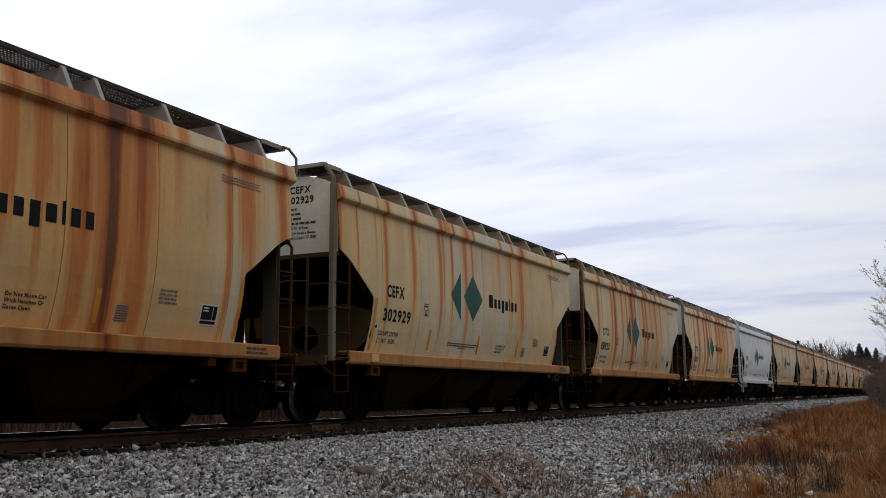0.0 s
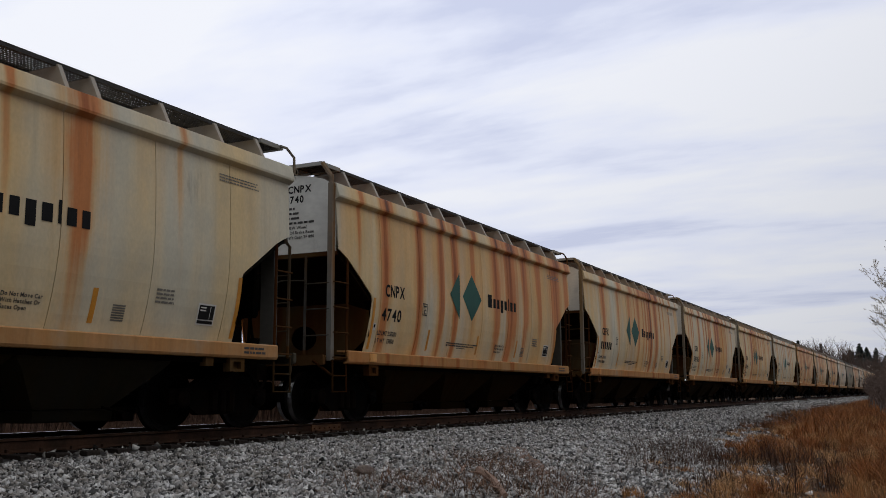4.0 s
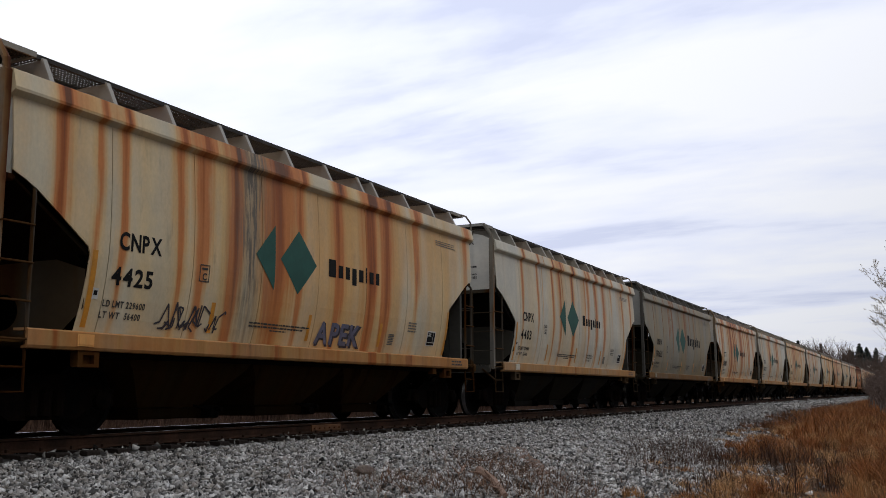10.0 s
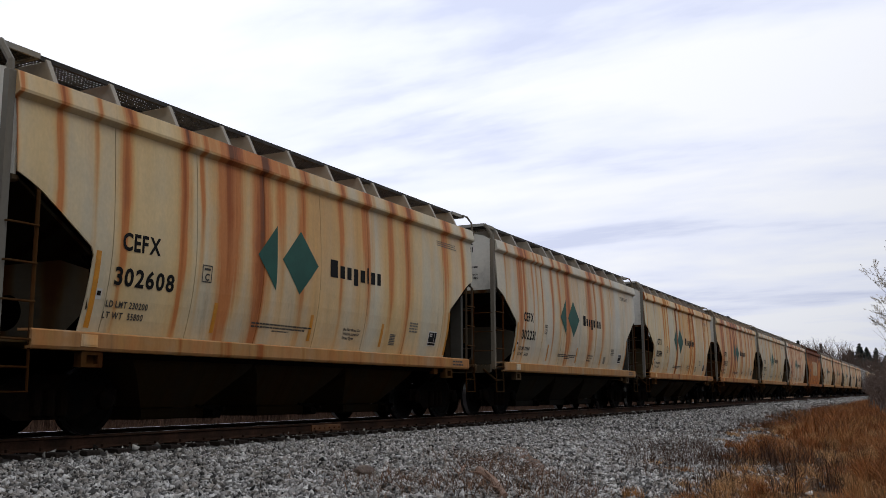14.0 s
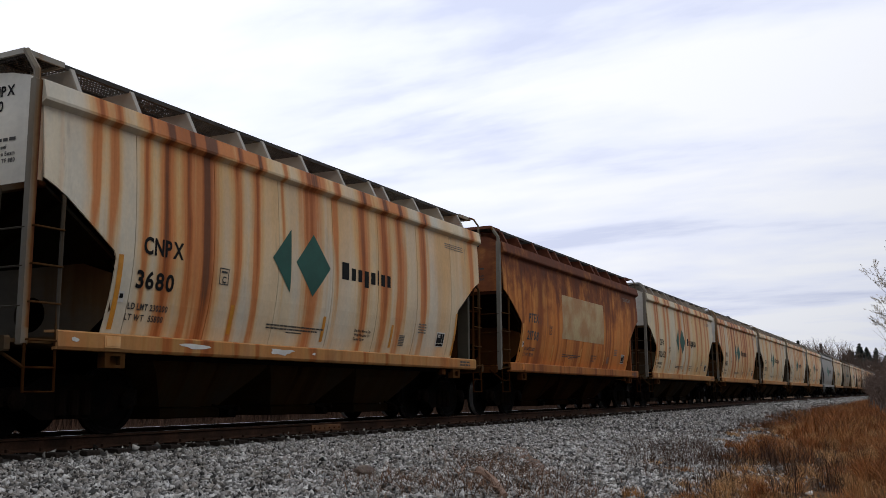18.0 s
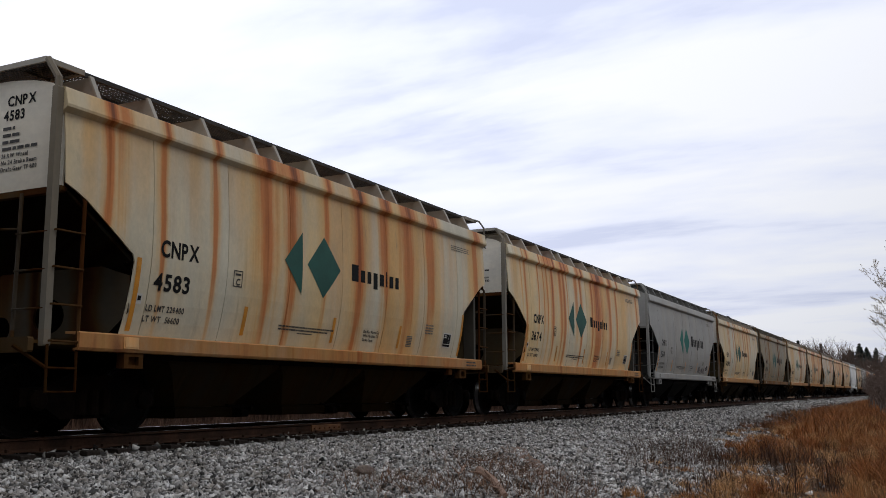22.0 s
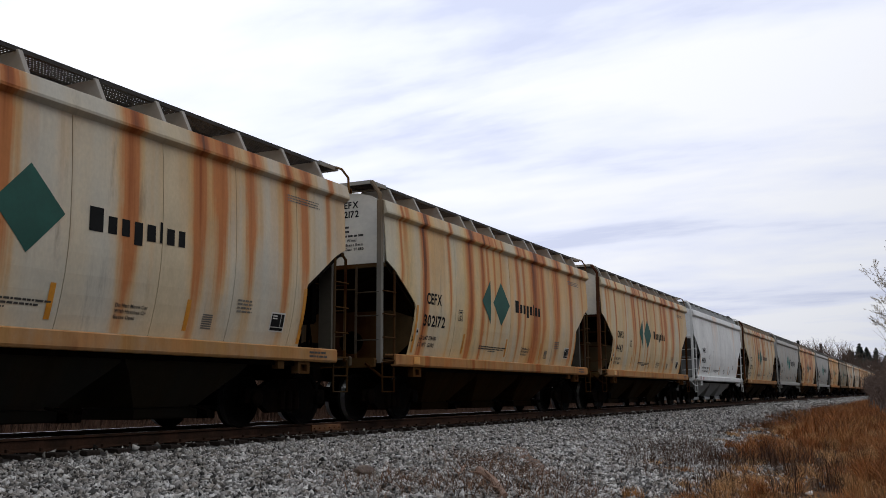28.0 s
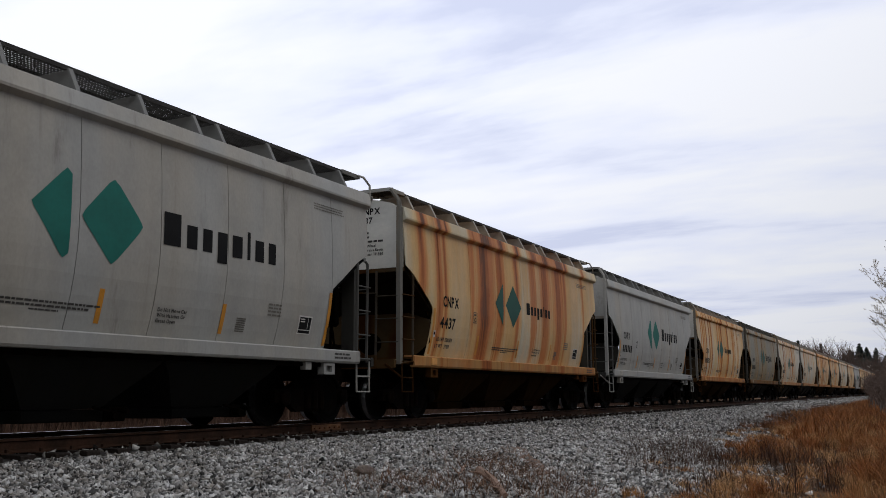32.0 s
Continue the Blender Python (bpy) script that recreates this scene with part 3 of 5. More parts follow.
def build_truck(car, y):
    truck = part("truck", Geo().box((-0.95, -0.17, 0.38), (0.95, 0.17, 0.68), chamfer=0.05).box((-0.2, -0.2, 0.66), (0.2, 0.2, 0.76)), BLACK_IRON, car, "sooty cast steel four-wheel truck with painted-in shade", at=pose(0, y, 0))
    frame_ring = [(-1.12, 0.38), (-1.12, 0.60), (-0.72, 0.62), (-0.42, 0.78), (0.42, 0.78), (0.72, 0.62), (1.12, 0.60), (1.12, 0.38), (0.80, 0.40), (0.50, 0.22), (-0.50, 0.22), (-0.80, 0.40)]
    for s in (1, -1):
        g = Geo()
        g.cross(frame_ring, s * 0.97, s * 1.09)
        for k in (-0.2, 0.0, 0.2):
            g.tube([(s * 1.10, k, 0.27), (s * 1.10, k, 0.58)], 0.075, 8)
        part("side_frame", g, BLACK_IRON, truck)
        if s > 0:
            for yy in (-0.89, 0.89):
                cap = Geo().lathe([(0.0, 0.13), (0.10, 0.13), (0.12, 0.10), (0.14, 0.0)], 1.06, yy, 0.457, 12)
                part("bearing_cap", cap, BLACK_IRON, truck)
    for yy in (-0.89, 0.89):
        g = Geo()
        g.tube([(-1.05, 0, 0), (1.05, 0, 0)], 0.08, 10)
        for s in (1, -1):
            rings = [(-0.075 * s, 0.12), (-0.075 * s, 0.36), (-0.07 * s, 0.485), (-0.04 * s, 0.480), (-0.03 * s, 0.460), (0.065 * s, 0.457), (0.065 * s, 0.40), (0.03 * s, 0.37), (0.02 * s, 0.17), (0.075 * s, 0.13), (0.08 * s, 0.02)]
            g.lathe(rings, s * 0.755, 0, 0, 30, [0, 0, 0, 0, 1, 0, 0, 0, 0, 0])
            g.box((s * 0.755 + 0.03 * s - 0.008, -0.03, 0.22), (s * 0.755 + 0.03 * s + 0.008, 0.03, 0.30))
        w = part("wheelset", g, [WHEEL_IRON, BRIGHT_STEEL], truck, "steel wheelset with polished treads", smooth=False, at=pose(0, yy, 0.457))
        WHEELSETS.append(w)
    return truck


def build_panels():
    """The panels of the near side, for each pattern of seams: meshes and the middle of each."""
    for kind, seams in SEAMS.items():
        PANELS[kind] = [(side_patch(Geo(), (a, b), LEVELS, gap=0.006).mesh("side_panel", PAINT), (a + b) / 2) for a, b in zip(seams, seams[1:])]


def build_car():
    car = new("hopper_car")
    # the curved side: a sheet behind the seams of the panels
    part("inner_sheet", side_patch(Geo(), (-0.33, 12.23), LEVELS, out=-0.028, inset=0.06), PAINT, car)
    part("far_side_sheet", side_patch(Geo(), (-0.33, 12.23), LEVELS, sign=-1), PAINT, car)
    # eaves, roof
    eave = [(1.44, 3.99), (1.50, 3.985), (1.605, 4.05), (1.61, 4.085), (1.555, 4.30), (1.50, 4.325), (1.42, 4.325), (1.42, 4.0)]
    part("eave_beam", Geo().prism(eave, -0.37, 12.27), BEAM_PAINT, car)
    part("eave_beam", Geo().prism(eave, -0.37, 12.27, mirror=True), PAINT, car)
    arch = [(-1.45, 4.27)] + [(1.45 * math.sin(t), 4.30 + 0.16 * math.cos(t)) for t in (radians(-80 + 20 * i) for i in range(9))] + [(1.45, 4.27)]
    part("roof", Geo().prism(arch, -0.26, 12.16), PAINT, car)
    part("hatch_coaming", Geo().box((-0.33, 0.6, 4.42), (0.33, 11.3, 4.60), chamfer=0.06), PAINT, car)
    # running boards and their brackets
    for s in (1, -1):
        g = Geo()
        x0, x1 = (0.66, 1.24) if s > 0 else (-1.24, -0.66)
        for xx in (x0, x1 - 0.03):
            g.box((xx, -0.30, 4.655), (xx + 0.03, 12.2, 4.715))
        y = -0.28
        while y < 12.18:
            g.box((x0 + 0.03, y, 4.690), (x1 - 0.03, y + 0.026, 4.700))
            y += 0.052
        for k in range(1, 9):
            xx = x0 + k * 0.062
            g.box((xx, -0.28, 4.688), (xx + 0.012, 12.18, 4.702))
        part("running_board", g, GRATING, car, "dark open steel running board")
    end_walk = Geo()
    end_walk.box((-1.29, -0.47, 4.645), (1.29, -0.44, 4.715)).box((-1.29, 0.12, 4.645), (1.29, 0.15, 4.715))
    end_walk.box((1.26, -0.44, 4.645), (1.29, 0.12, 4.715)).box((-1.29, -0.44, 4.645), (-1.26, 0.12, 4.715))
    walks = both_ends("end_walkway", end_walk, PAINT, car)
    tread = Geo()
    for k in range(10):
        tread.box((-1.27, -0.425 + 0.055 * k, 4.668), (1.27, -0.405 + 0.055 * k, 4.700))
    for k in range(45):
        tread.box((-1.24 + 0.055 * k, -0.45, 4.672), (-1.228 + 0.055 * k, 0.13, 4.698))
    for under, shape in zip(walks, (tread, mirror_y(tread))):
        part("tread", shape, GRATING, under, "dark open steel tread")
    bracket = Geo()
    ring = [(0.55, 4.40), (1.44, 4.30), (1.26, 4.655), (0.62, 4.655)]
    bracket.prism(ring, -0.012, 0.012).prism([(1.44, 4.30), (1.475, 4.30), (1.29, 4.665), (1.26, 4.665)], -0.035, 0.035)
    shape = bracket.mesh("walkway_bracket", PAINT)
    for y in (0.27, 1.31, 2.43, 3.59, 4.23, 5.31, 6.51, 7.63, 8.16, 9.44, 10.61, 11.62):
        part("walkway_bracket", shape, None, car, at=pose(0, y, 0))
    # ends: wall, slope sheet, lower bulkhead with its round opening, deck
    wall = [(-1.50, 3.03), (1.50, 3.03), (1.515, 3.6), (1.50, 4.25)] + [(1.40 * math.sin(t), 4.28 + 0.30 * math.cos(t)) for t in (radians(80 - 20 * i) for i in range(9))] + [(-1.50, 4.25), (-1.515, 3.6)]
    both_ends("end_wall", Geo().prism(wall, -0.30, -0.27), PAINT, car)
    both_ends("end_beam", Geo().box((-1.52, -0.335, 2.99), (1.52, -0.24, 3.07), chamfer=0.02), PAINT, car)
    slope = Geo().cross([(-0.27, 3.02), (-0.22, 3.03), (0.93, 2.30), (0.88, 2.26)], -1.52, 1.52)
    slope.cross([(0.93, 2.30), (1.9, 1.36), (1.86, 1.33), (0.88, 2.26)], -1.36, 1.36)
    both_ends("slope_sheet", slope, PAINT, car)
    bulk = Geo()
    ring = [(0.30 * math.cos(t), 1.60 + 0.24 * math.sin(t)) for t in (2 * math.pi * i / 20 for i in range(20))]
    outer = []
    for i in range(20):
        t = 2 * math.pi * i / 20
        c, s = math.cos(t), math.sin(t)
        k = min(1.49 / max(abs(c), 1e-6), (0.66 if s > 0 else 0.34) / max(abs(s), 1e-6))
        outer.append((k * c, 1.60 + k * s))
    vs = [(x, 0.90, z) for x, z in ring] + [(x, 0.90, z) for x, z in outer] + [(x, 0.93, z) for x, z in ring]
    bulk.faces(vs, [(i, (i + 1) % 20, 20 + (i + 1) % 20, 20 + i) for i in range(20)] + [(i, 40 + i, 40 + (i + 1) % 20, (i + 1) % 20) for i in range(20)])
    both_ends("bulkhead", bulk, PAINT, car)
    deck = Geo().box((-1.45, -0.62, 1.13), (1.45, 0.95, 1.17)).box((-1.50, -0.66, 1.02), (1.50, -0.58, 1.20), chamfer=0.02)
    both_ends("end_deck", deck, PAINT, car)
    # side sills
    sill = [(1.36, 1.30), (1.585, 1.295), (1.61, 1.275), (1.61, 1.10), (1.59, 1.065), (1.50, 1.06), (1.50, 1.09), (1.57, 1.10), (1.57, 1.265), (1.36, 1.27)]
    for m in (False, True):
        part("side_sill", Geo().prism(sill, 0.0, 11.9, mirror=m), PAINT if m else BEAM_PAINT, car)
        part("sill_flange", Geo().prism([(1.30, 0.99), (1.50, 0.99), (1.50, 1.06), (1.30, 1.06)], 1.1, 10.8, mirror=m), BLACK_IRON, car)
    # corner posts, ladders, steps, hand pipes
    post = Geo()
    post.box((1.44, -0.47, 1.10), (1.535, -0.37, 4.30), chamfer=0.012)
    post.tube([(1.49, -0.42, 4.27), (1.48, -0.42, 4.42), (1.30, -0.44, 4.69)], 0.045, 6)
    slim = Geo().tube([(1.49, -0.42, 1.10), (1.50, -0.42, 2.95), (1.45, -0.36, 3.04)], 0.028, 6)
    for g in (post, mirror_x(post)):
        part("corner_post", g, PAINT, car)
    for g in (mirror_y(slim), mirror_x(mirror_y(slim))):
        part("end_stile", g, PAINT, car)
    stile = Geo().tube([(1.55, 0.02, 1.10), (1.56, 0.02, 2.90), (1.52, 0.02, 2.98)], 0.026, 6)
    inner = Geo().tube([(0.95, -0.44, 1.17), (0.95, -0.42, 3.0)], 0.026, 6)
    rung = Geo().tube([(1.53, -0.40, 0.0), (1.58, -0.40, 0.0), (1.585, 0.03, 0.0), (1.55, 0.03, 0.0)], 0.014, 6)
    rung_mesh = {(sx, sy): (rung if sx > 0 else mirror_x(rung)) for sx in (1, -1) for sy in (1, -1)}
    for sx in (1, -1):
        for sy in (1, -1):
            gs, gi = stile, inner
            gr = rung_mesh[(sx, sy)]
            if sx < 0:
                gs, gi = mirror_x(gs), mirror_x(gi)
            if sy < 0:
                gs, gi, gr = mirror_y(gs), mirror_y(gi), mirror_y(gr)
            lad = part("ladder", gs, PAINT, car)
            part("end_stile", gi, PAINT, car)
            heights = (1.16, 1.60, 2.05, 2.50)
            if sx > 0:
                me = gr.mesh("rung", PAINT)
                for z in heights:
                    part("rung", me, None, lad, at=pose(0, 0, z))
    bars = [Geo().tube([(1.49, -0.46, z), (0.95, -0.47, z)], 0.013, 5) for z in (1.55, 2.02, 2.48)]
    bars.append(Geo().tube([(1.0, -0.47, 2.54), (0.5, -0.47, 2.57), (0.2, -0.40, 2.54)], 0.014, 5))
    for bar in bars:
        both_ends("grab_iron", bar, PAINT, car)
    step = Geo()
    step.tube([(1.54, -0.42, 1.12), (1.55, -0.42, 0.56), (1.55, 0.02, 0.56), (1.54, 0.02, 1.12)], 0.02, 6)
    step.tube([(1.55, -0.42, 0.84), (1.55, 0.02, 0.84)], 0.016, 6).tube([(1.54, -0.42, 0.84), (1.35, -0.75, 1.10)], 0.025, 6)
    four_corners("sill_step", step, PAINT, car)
    pipe = Geo()
    pipe.tube([(1.29, -0.38, 4.70), (1.39, -0.43, 4.66), (1.44, -0.58, 4.52), (1.45, -0.58, 4.24), (1.46, -0.44, 4.20)], 0.024, 6)
    pipe.lathe([(-0.006, 0.055), (0.006, 0.055), (0.006, 0.04), (-0.006, 0.04)], 1.46, -0.62, 4.27, 12)
    part("hand_pipe", mirror_y(pipe), PAINT, car)
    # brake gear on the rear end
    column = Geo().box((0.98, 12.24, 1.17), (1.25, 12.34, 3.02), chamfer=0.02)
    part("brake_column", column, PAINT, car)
    wheel = Geo()
    for k in range(16):
        a, b = 2 * math.pi * k / 16, 2 * math.pi * (k + 1) / 16
        wheel.tube([(0.62 + 0.27 * math.cos(a), 12.52, 2.25 + 0.27 * math.sin(a)), (0.62 + 0.27 * math.cos(b), 12.52, 2.25 + 0.27 * math.sin(b))], 0.018, 5)
    for k in range(5):
        a = 2 * math.pi * k / 5
        wheel.tube([(0.62, 12.52, 2.25), (0.62 + 0.27 * math.cos(a), 12.52, 2.25 + 0.27 * math.sin(a))], 0.013, 5)
    wheel.box((0.5, 12.40, 2.1), (0.74, 12.50, 2.42))
    part("brake_wheel", wheel, BLACK_IRON, car)
    housing = Geo().box((0.30, 12.26, 1.80), (0.82, 12.39, 2.78), chamfer=0.05).box((0.40, 12.26, 1.20), (0.52, 12.34, 1.80)).tube([(0.70, 12.33, 1.80), (0.74, 12.36, 1.45), (0.60, 12.30, 1.18)], 0.025, 6)
    housing.tube([(0.15, 12.30, 1.25), (0.30, 12.30, 2.0), (0.30, 12.2, 2.9)], 0.022, 6)
    part("brake_housing", housing, BLACK_IRON, car)
    part("air_reservoir", Geo().tube([(0.15, 12.15, 1.62), (-0.95, 12.15, 1.62)], 0.24, 14).tube([(0.2, 12.1, 1.3), (0.2, 12.2, 2.35)], 0.05, 8), BLACK_IRON, car)
    part("brake_rigging", Geo().tube([(0.62, 12.45, 2.2), (0.62, 12.40, 1.3), (0.4, 11.6, 1.25)], 0.03, 6).box((0.25, 12.0, 1.32), (0.60, 12.25, 1.70), chamfer=0.06), BLACK_IRON, car)
    cyl = Geo().tube([(-0.5, -0.05, 1.42), (-0.5, 0.55, 1.42)], 0.17, 14)
    both_ends("brake_cylinder", cyl, BLACK_IRON, car)
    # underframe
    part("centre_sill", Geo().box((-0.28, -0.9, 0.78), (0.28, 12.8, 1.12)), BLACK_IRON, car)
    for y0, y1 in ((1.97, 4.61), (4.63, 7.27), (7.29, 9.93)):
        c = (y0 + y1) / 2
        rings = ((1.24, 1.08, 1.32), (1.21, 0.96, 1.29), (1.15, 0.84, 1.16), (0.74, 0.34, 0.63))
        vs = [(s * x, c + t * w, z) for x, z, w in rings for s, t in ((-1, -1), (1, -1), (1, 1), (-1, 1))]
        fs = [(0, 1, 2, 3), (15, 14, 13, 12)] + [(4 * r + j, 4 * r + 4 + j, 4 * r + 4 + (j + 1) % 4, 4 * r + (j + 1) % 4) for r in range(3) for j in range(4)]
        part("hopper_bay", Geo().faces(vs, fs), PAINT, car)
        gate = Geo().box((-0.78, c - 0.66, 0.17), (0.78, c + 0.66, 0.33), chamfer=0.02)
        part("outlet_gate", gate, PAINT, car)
        latch = Geo().tube([(0.70, c + 0.76, 0.24), (0.93, c + 0.76, 0.24)], 0.055, 10).tube([(0.78, c + 0.95, 0.30), (0.95, c + 0.95, 0.30)], 0.035, 8)
        latch.box((0.62, c + 0.68, 0.16), (0.80, c + 1.05, 0.36), chamfer=0.02).tube([(0.86, c + 0.4, 0.36), (0.90, c + 0.85, 0.27)], 0.02, 5)
        part("gate_capstan", latch, BLACK_IRON, car)
    coup = Geo().box((-0.11, -1.06, 0.74), (0.11, -0.60, 0.98), chamfer=0.04).box((-0.17, -1.06, 0.70), (-0.02, -0.86, 1.0)).tube([(0.25, -0.6, 0.8), (0.28, -0.85, 0.55), (0.2, -1.05, 0.5)], 0.03, 6)
    both_ends("coupler", coup, BLACK_IRON, car)
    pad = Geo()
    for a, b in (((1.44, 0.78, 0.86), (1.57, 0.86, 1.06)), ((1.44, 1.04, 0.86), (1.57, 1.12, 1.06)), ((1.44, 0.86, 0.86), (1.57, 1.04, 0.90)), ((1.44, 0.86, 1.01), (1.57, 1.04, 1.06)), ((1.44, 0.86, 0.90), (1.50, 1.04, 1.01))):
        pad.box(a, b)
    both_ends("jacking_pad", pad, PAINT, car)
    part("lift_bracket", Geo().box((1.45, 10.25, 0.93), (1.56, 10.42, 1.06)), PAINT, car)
    part("placard_holder", Geo().box((1.612, 0.72, 1.11), (1.622, 0.98, 1.26)).box((1.622, 0.74, 1.13), (1.628, 0.96, 1.24)), PAINT, car)
    build_truck(car, 0.73)
    build_truck(car, 11.17)
    return car


# ---- lettering ----
def glyph_meshes(chars):
    """Outline polygons of the built-in font's characters, as vertices and faces."""
    out = {}
    for ch in chars:
        cu = bpy.data.curves.new("glyph", "FONT")
        cu.body, cu.size, cu.offset, cu.resolution_u = ch, 1.0, 0.030, 3
        ob = new("glyph", cu)
        bpy.context.view_layer.update()
        me = bpy.data.meshes.new_from_object(ob.evaluated_get(bpy.context.evaluated_depsgraph_get()))
        vs = [(v.co.x, v.co.y) for v in me.vertices]
        fs = [tuple(p.vertices) for p in me.polygons]
        x0, x1 = min(v[0] for v in vs), max(v[0] for v in vs)
        out[ch] = ([(x - x0, y) for x, y in vs], fs, x1 - x0)
        bpy.data.objects.remove(ob)
        bpy.data.curves.remove(cu)
        bpy.data.meshes.remove(me)
    return out


GLYPHS = glyph_meshes("0123456789ABCDEFGHIJKLMNOPRSTUVWXabcdefghiklmnoprstvw")


def lettering(geo, text, u0, v0, height, put, squeeze=1.0):
    """Lays text from (u0, v0) with capitals of that height through put(u, v); returns its end."""
    k = height / 0.73
    u = u0
    for ch in text:
        if ch == " ":
            u += 0.30 * k * squeeze
            continue
        vs, fs, w = GLYPHS[ch]
        geo.faces([put(u + x * k * squeeze, v0 + y * k) for x, y in vs], fs)
        u += (w + 0.10) * k * squeeze
    return u


def on_side(u, v, out=0.009):
    return (side_x(v) + out, u, v)


def on_end(u, v):
    return (u, -0.306, v)


def strips(geo, u0, u1, v0, v1, put, nu=1, nv=1):
    """A rectangle laid on a surface in small pieces."""
    vs = [put(u0 + (u1 - u0) * i / nu, v0 + (v1 - v0) * j / nv) for j in range(nv + 1) for i in range(nu + 1)]
    n = nu + 1
    return geo.faces(vs, [(j * n + i, j * n + i + 1, (j + 1) * n + i + 1, (j + 1) * n + i) for j in range(nv) for i in range(nu)])


def bar_lines(geo, u0, u1, tops, height, put, rnd):
    """Unreadable small print: broken bars, line by line."""
    for v in tops:
        u = u0
        end = u1 - rnd.uniform(0, 0.15) * (u1 - u0)
        while u < end:
            w = rnd.uniform(1.2, 4.5) * height
            strips(geo, u, min(u + w, end), v, v + height, put)
            u += w + height * 0.55
    return geo


def diamond(geo, pts, put, out=0.0):
    """A convex outline filled in bands that follow the bulge."""
    lo, hi = min(p[1] for p in pts), max(p[1] for p in pts)
    rows = 18
    vs = []
    for j in range(rows + 1):
        v = lo + (hi - lo) * (0.002 + 0.996 * j / rows)
        us = []
        for (a, b), (c, d) in zip(pts, pts[1:] + pts[:1]):
            if min(b, d) <= v <= max(b, d) and b != d:
                us.append(a + (c - a) * (v - b) / (d - b))
        vs += [put(min(us), v), put(max(us), v)]
    return geo.faces(vs, [(2 * j, 2 * j + 1, 2 * j + 3, 2 * j + 2) for j in range(rows)])


def fleet_name(u, foot, h, wide):
    """The fleet name as eight plain bars, tall or hanging where its letters are."""
    g = Geo()
    for w, lo, hi in ((0.27, -0.02, 1.36), (0.19, 0, 1), (0.18, 0, 1), (0.19, -0.38, 1), (0.20, 0, 1), (0.09, 0, 1.3), (0.19, 0, 1), (0.17, 0, 1)):
        strips(g, u + 0.02 * wide, u + (w - 0.02) * wide, foot + lo * h, foot + hi * h, on_side, 1, 4)
        u += (w + 0.043) * wide
    return g


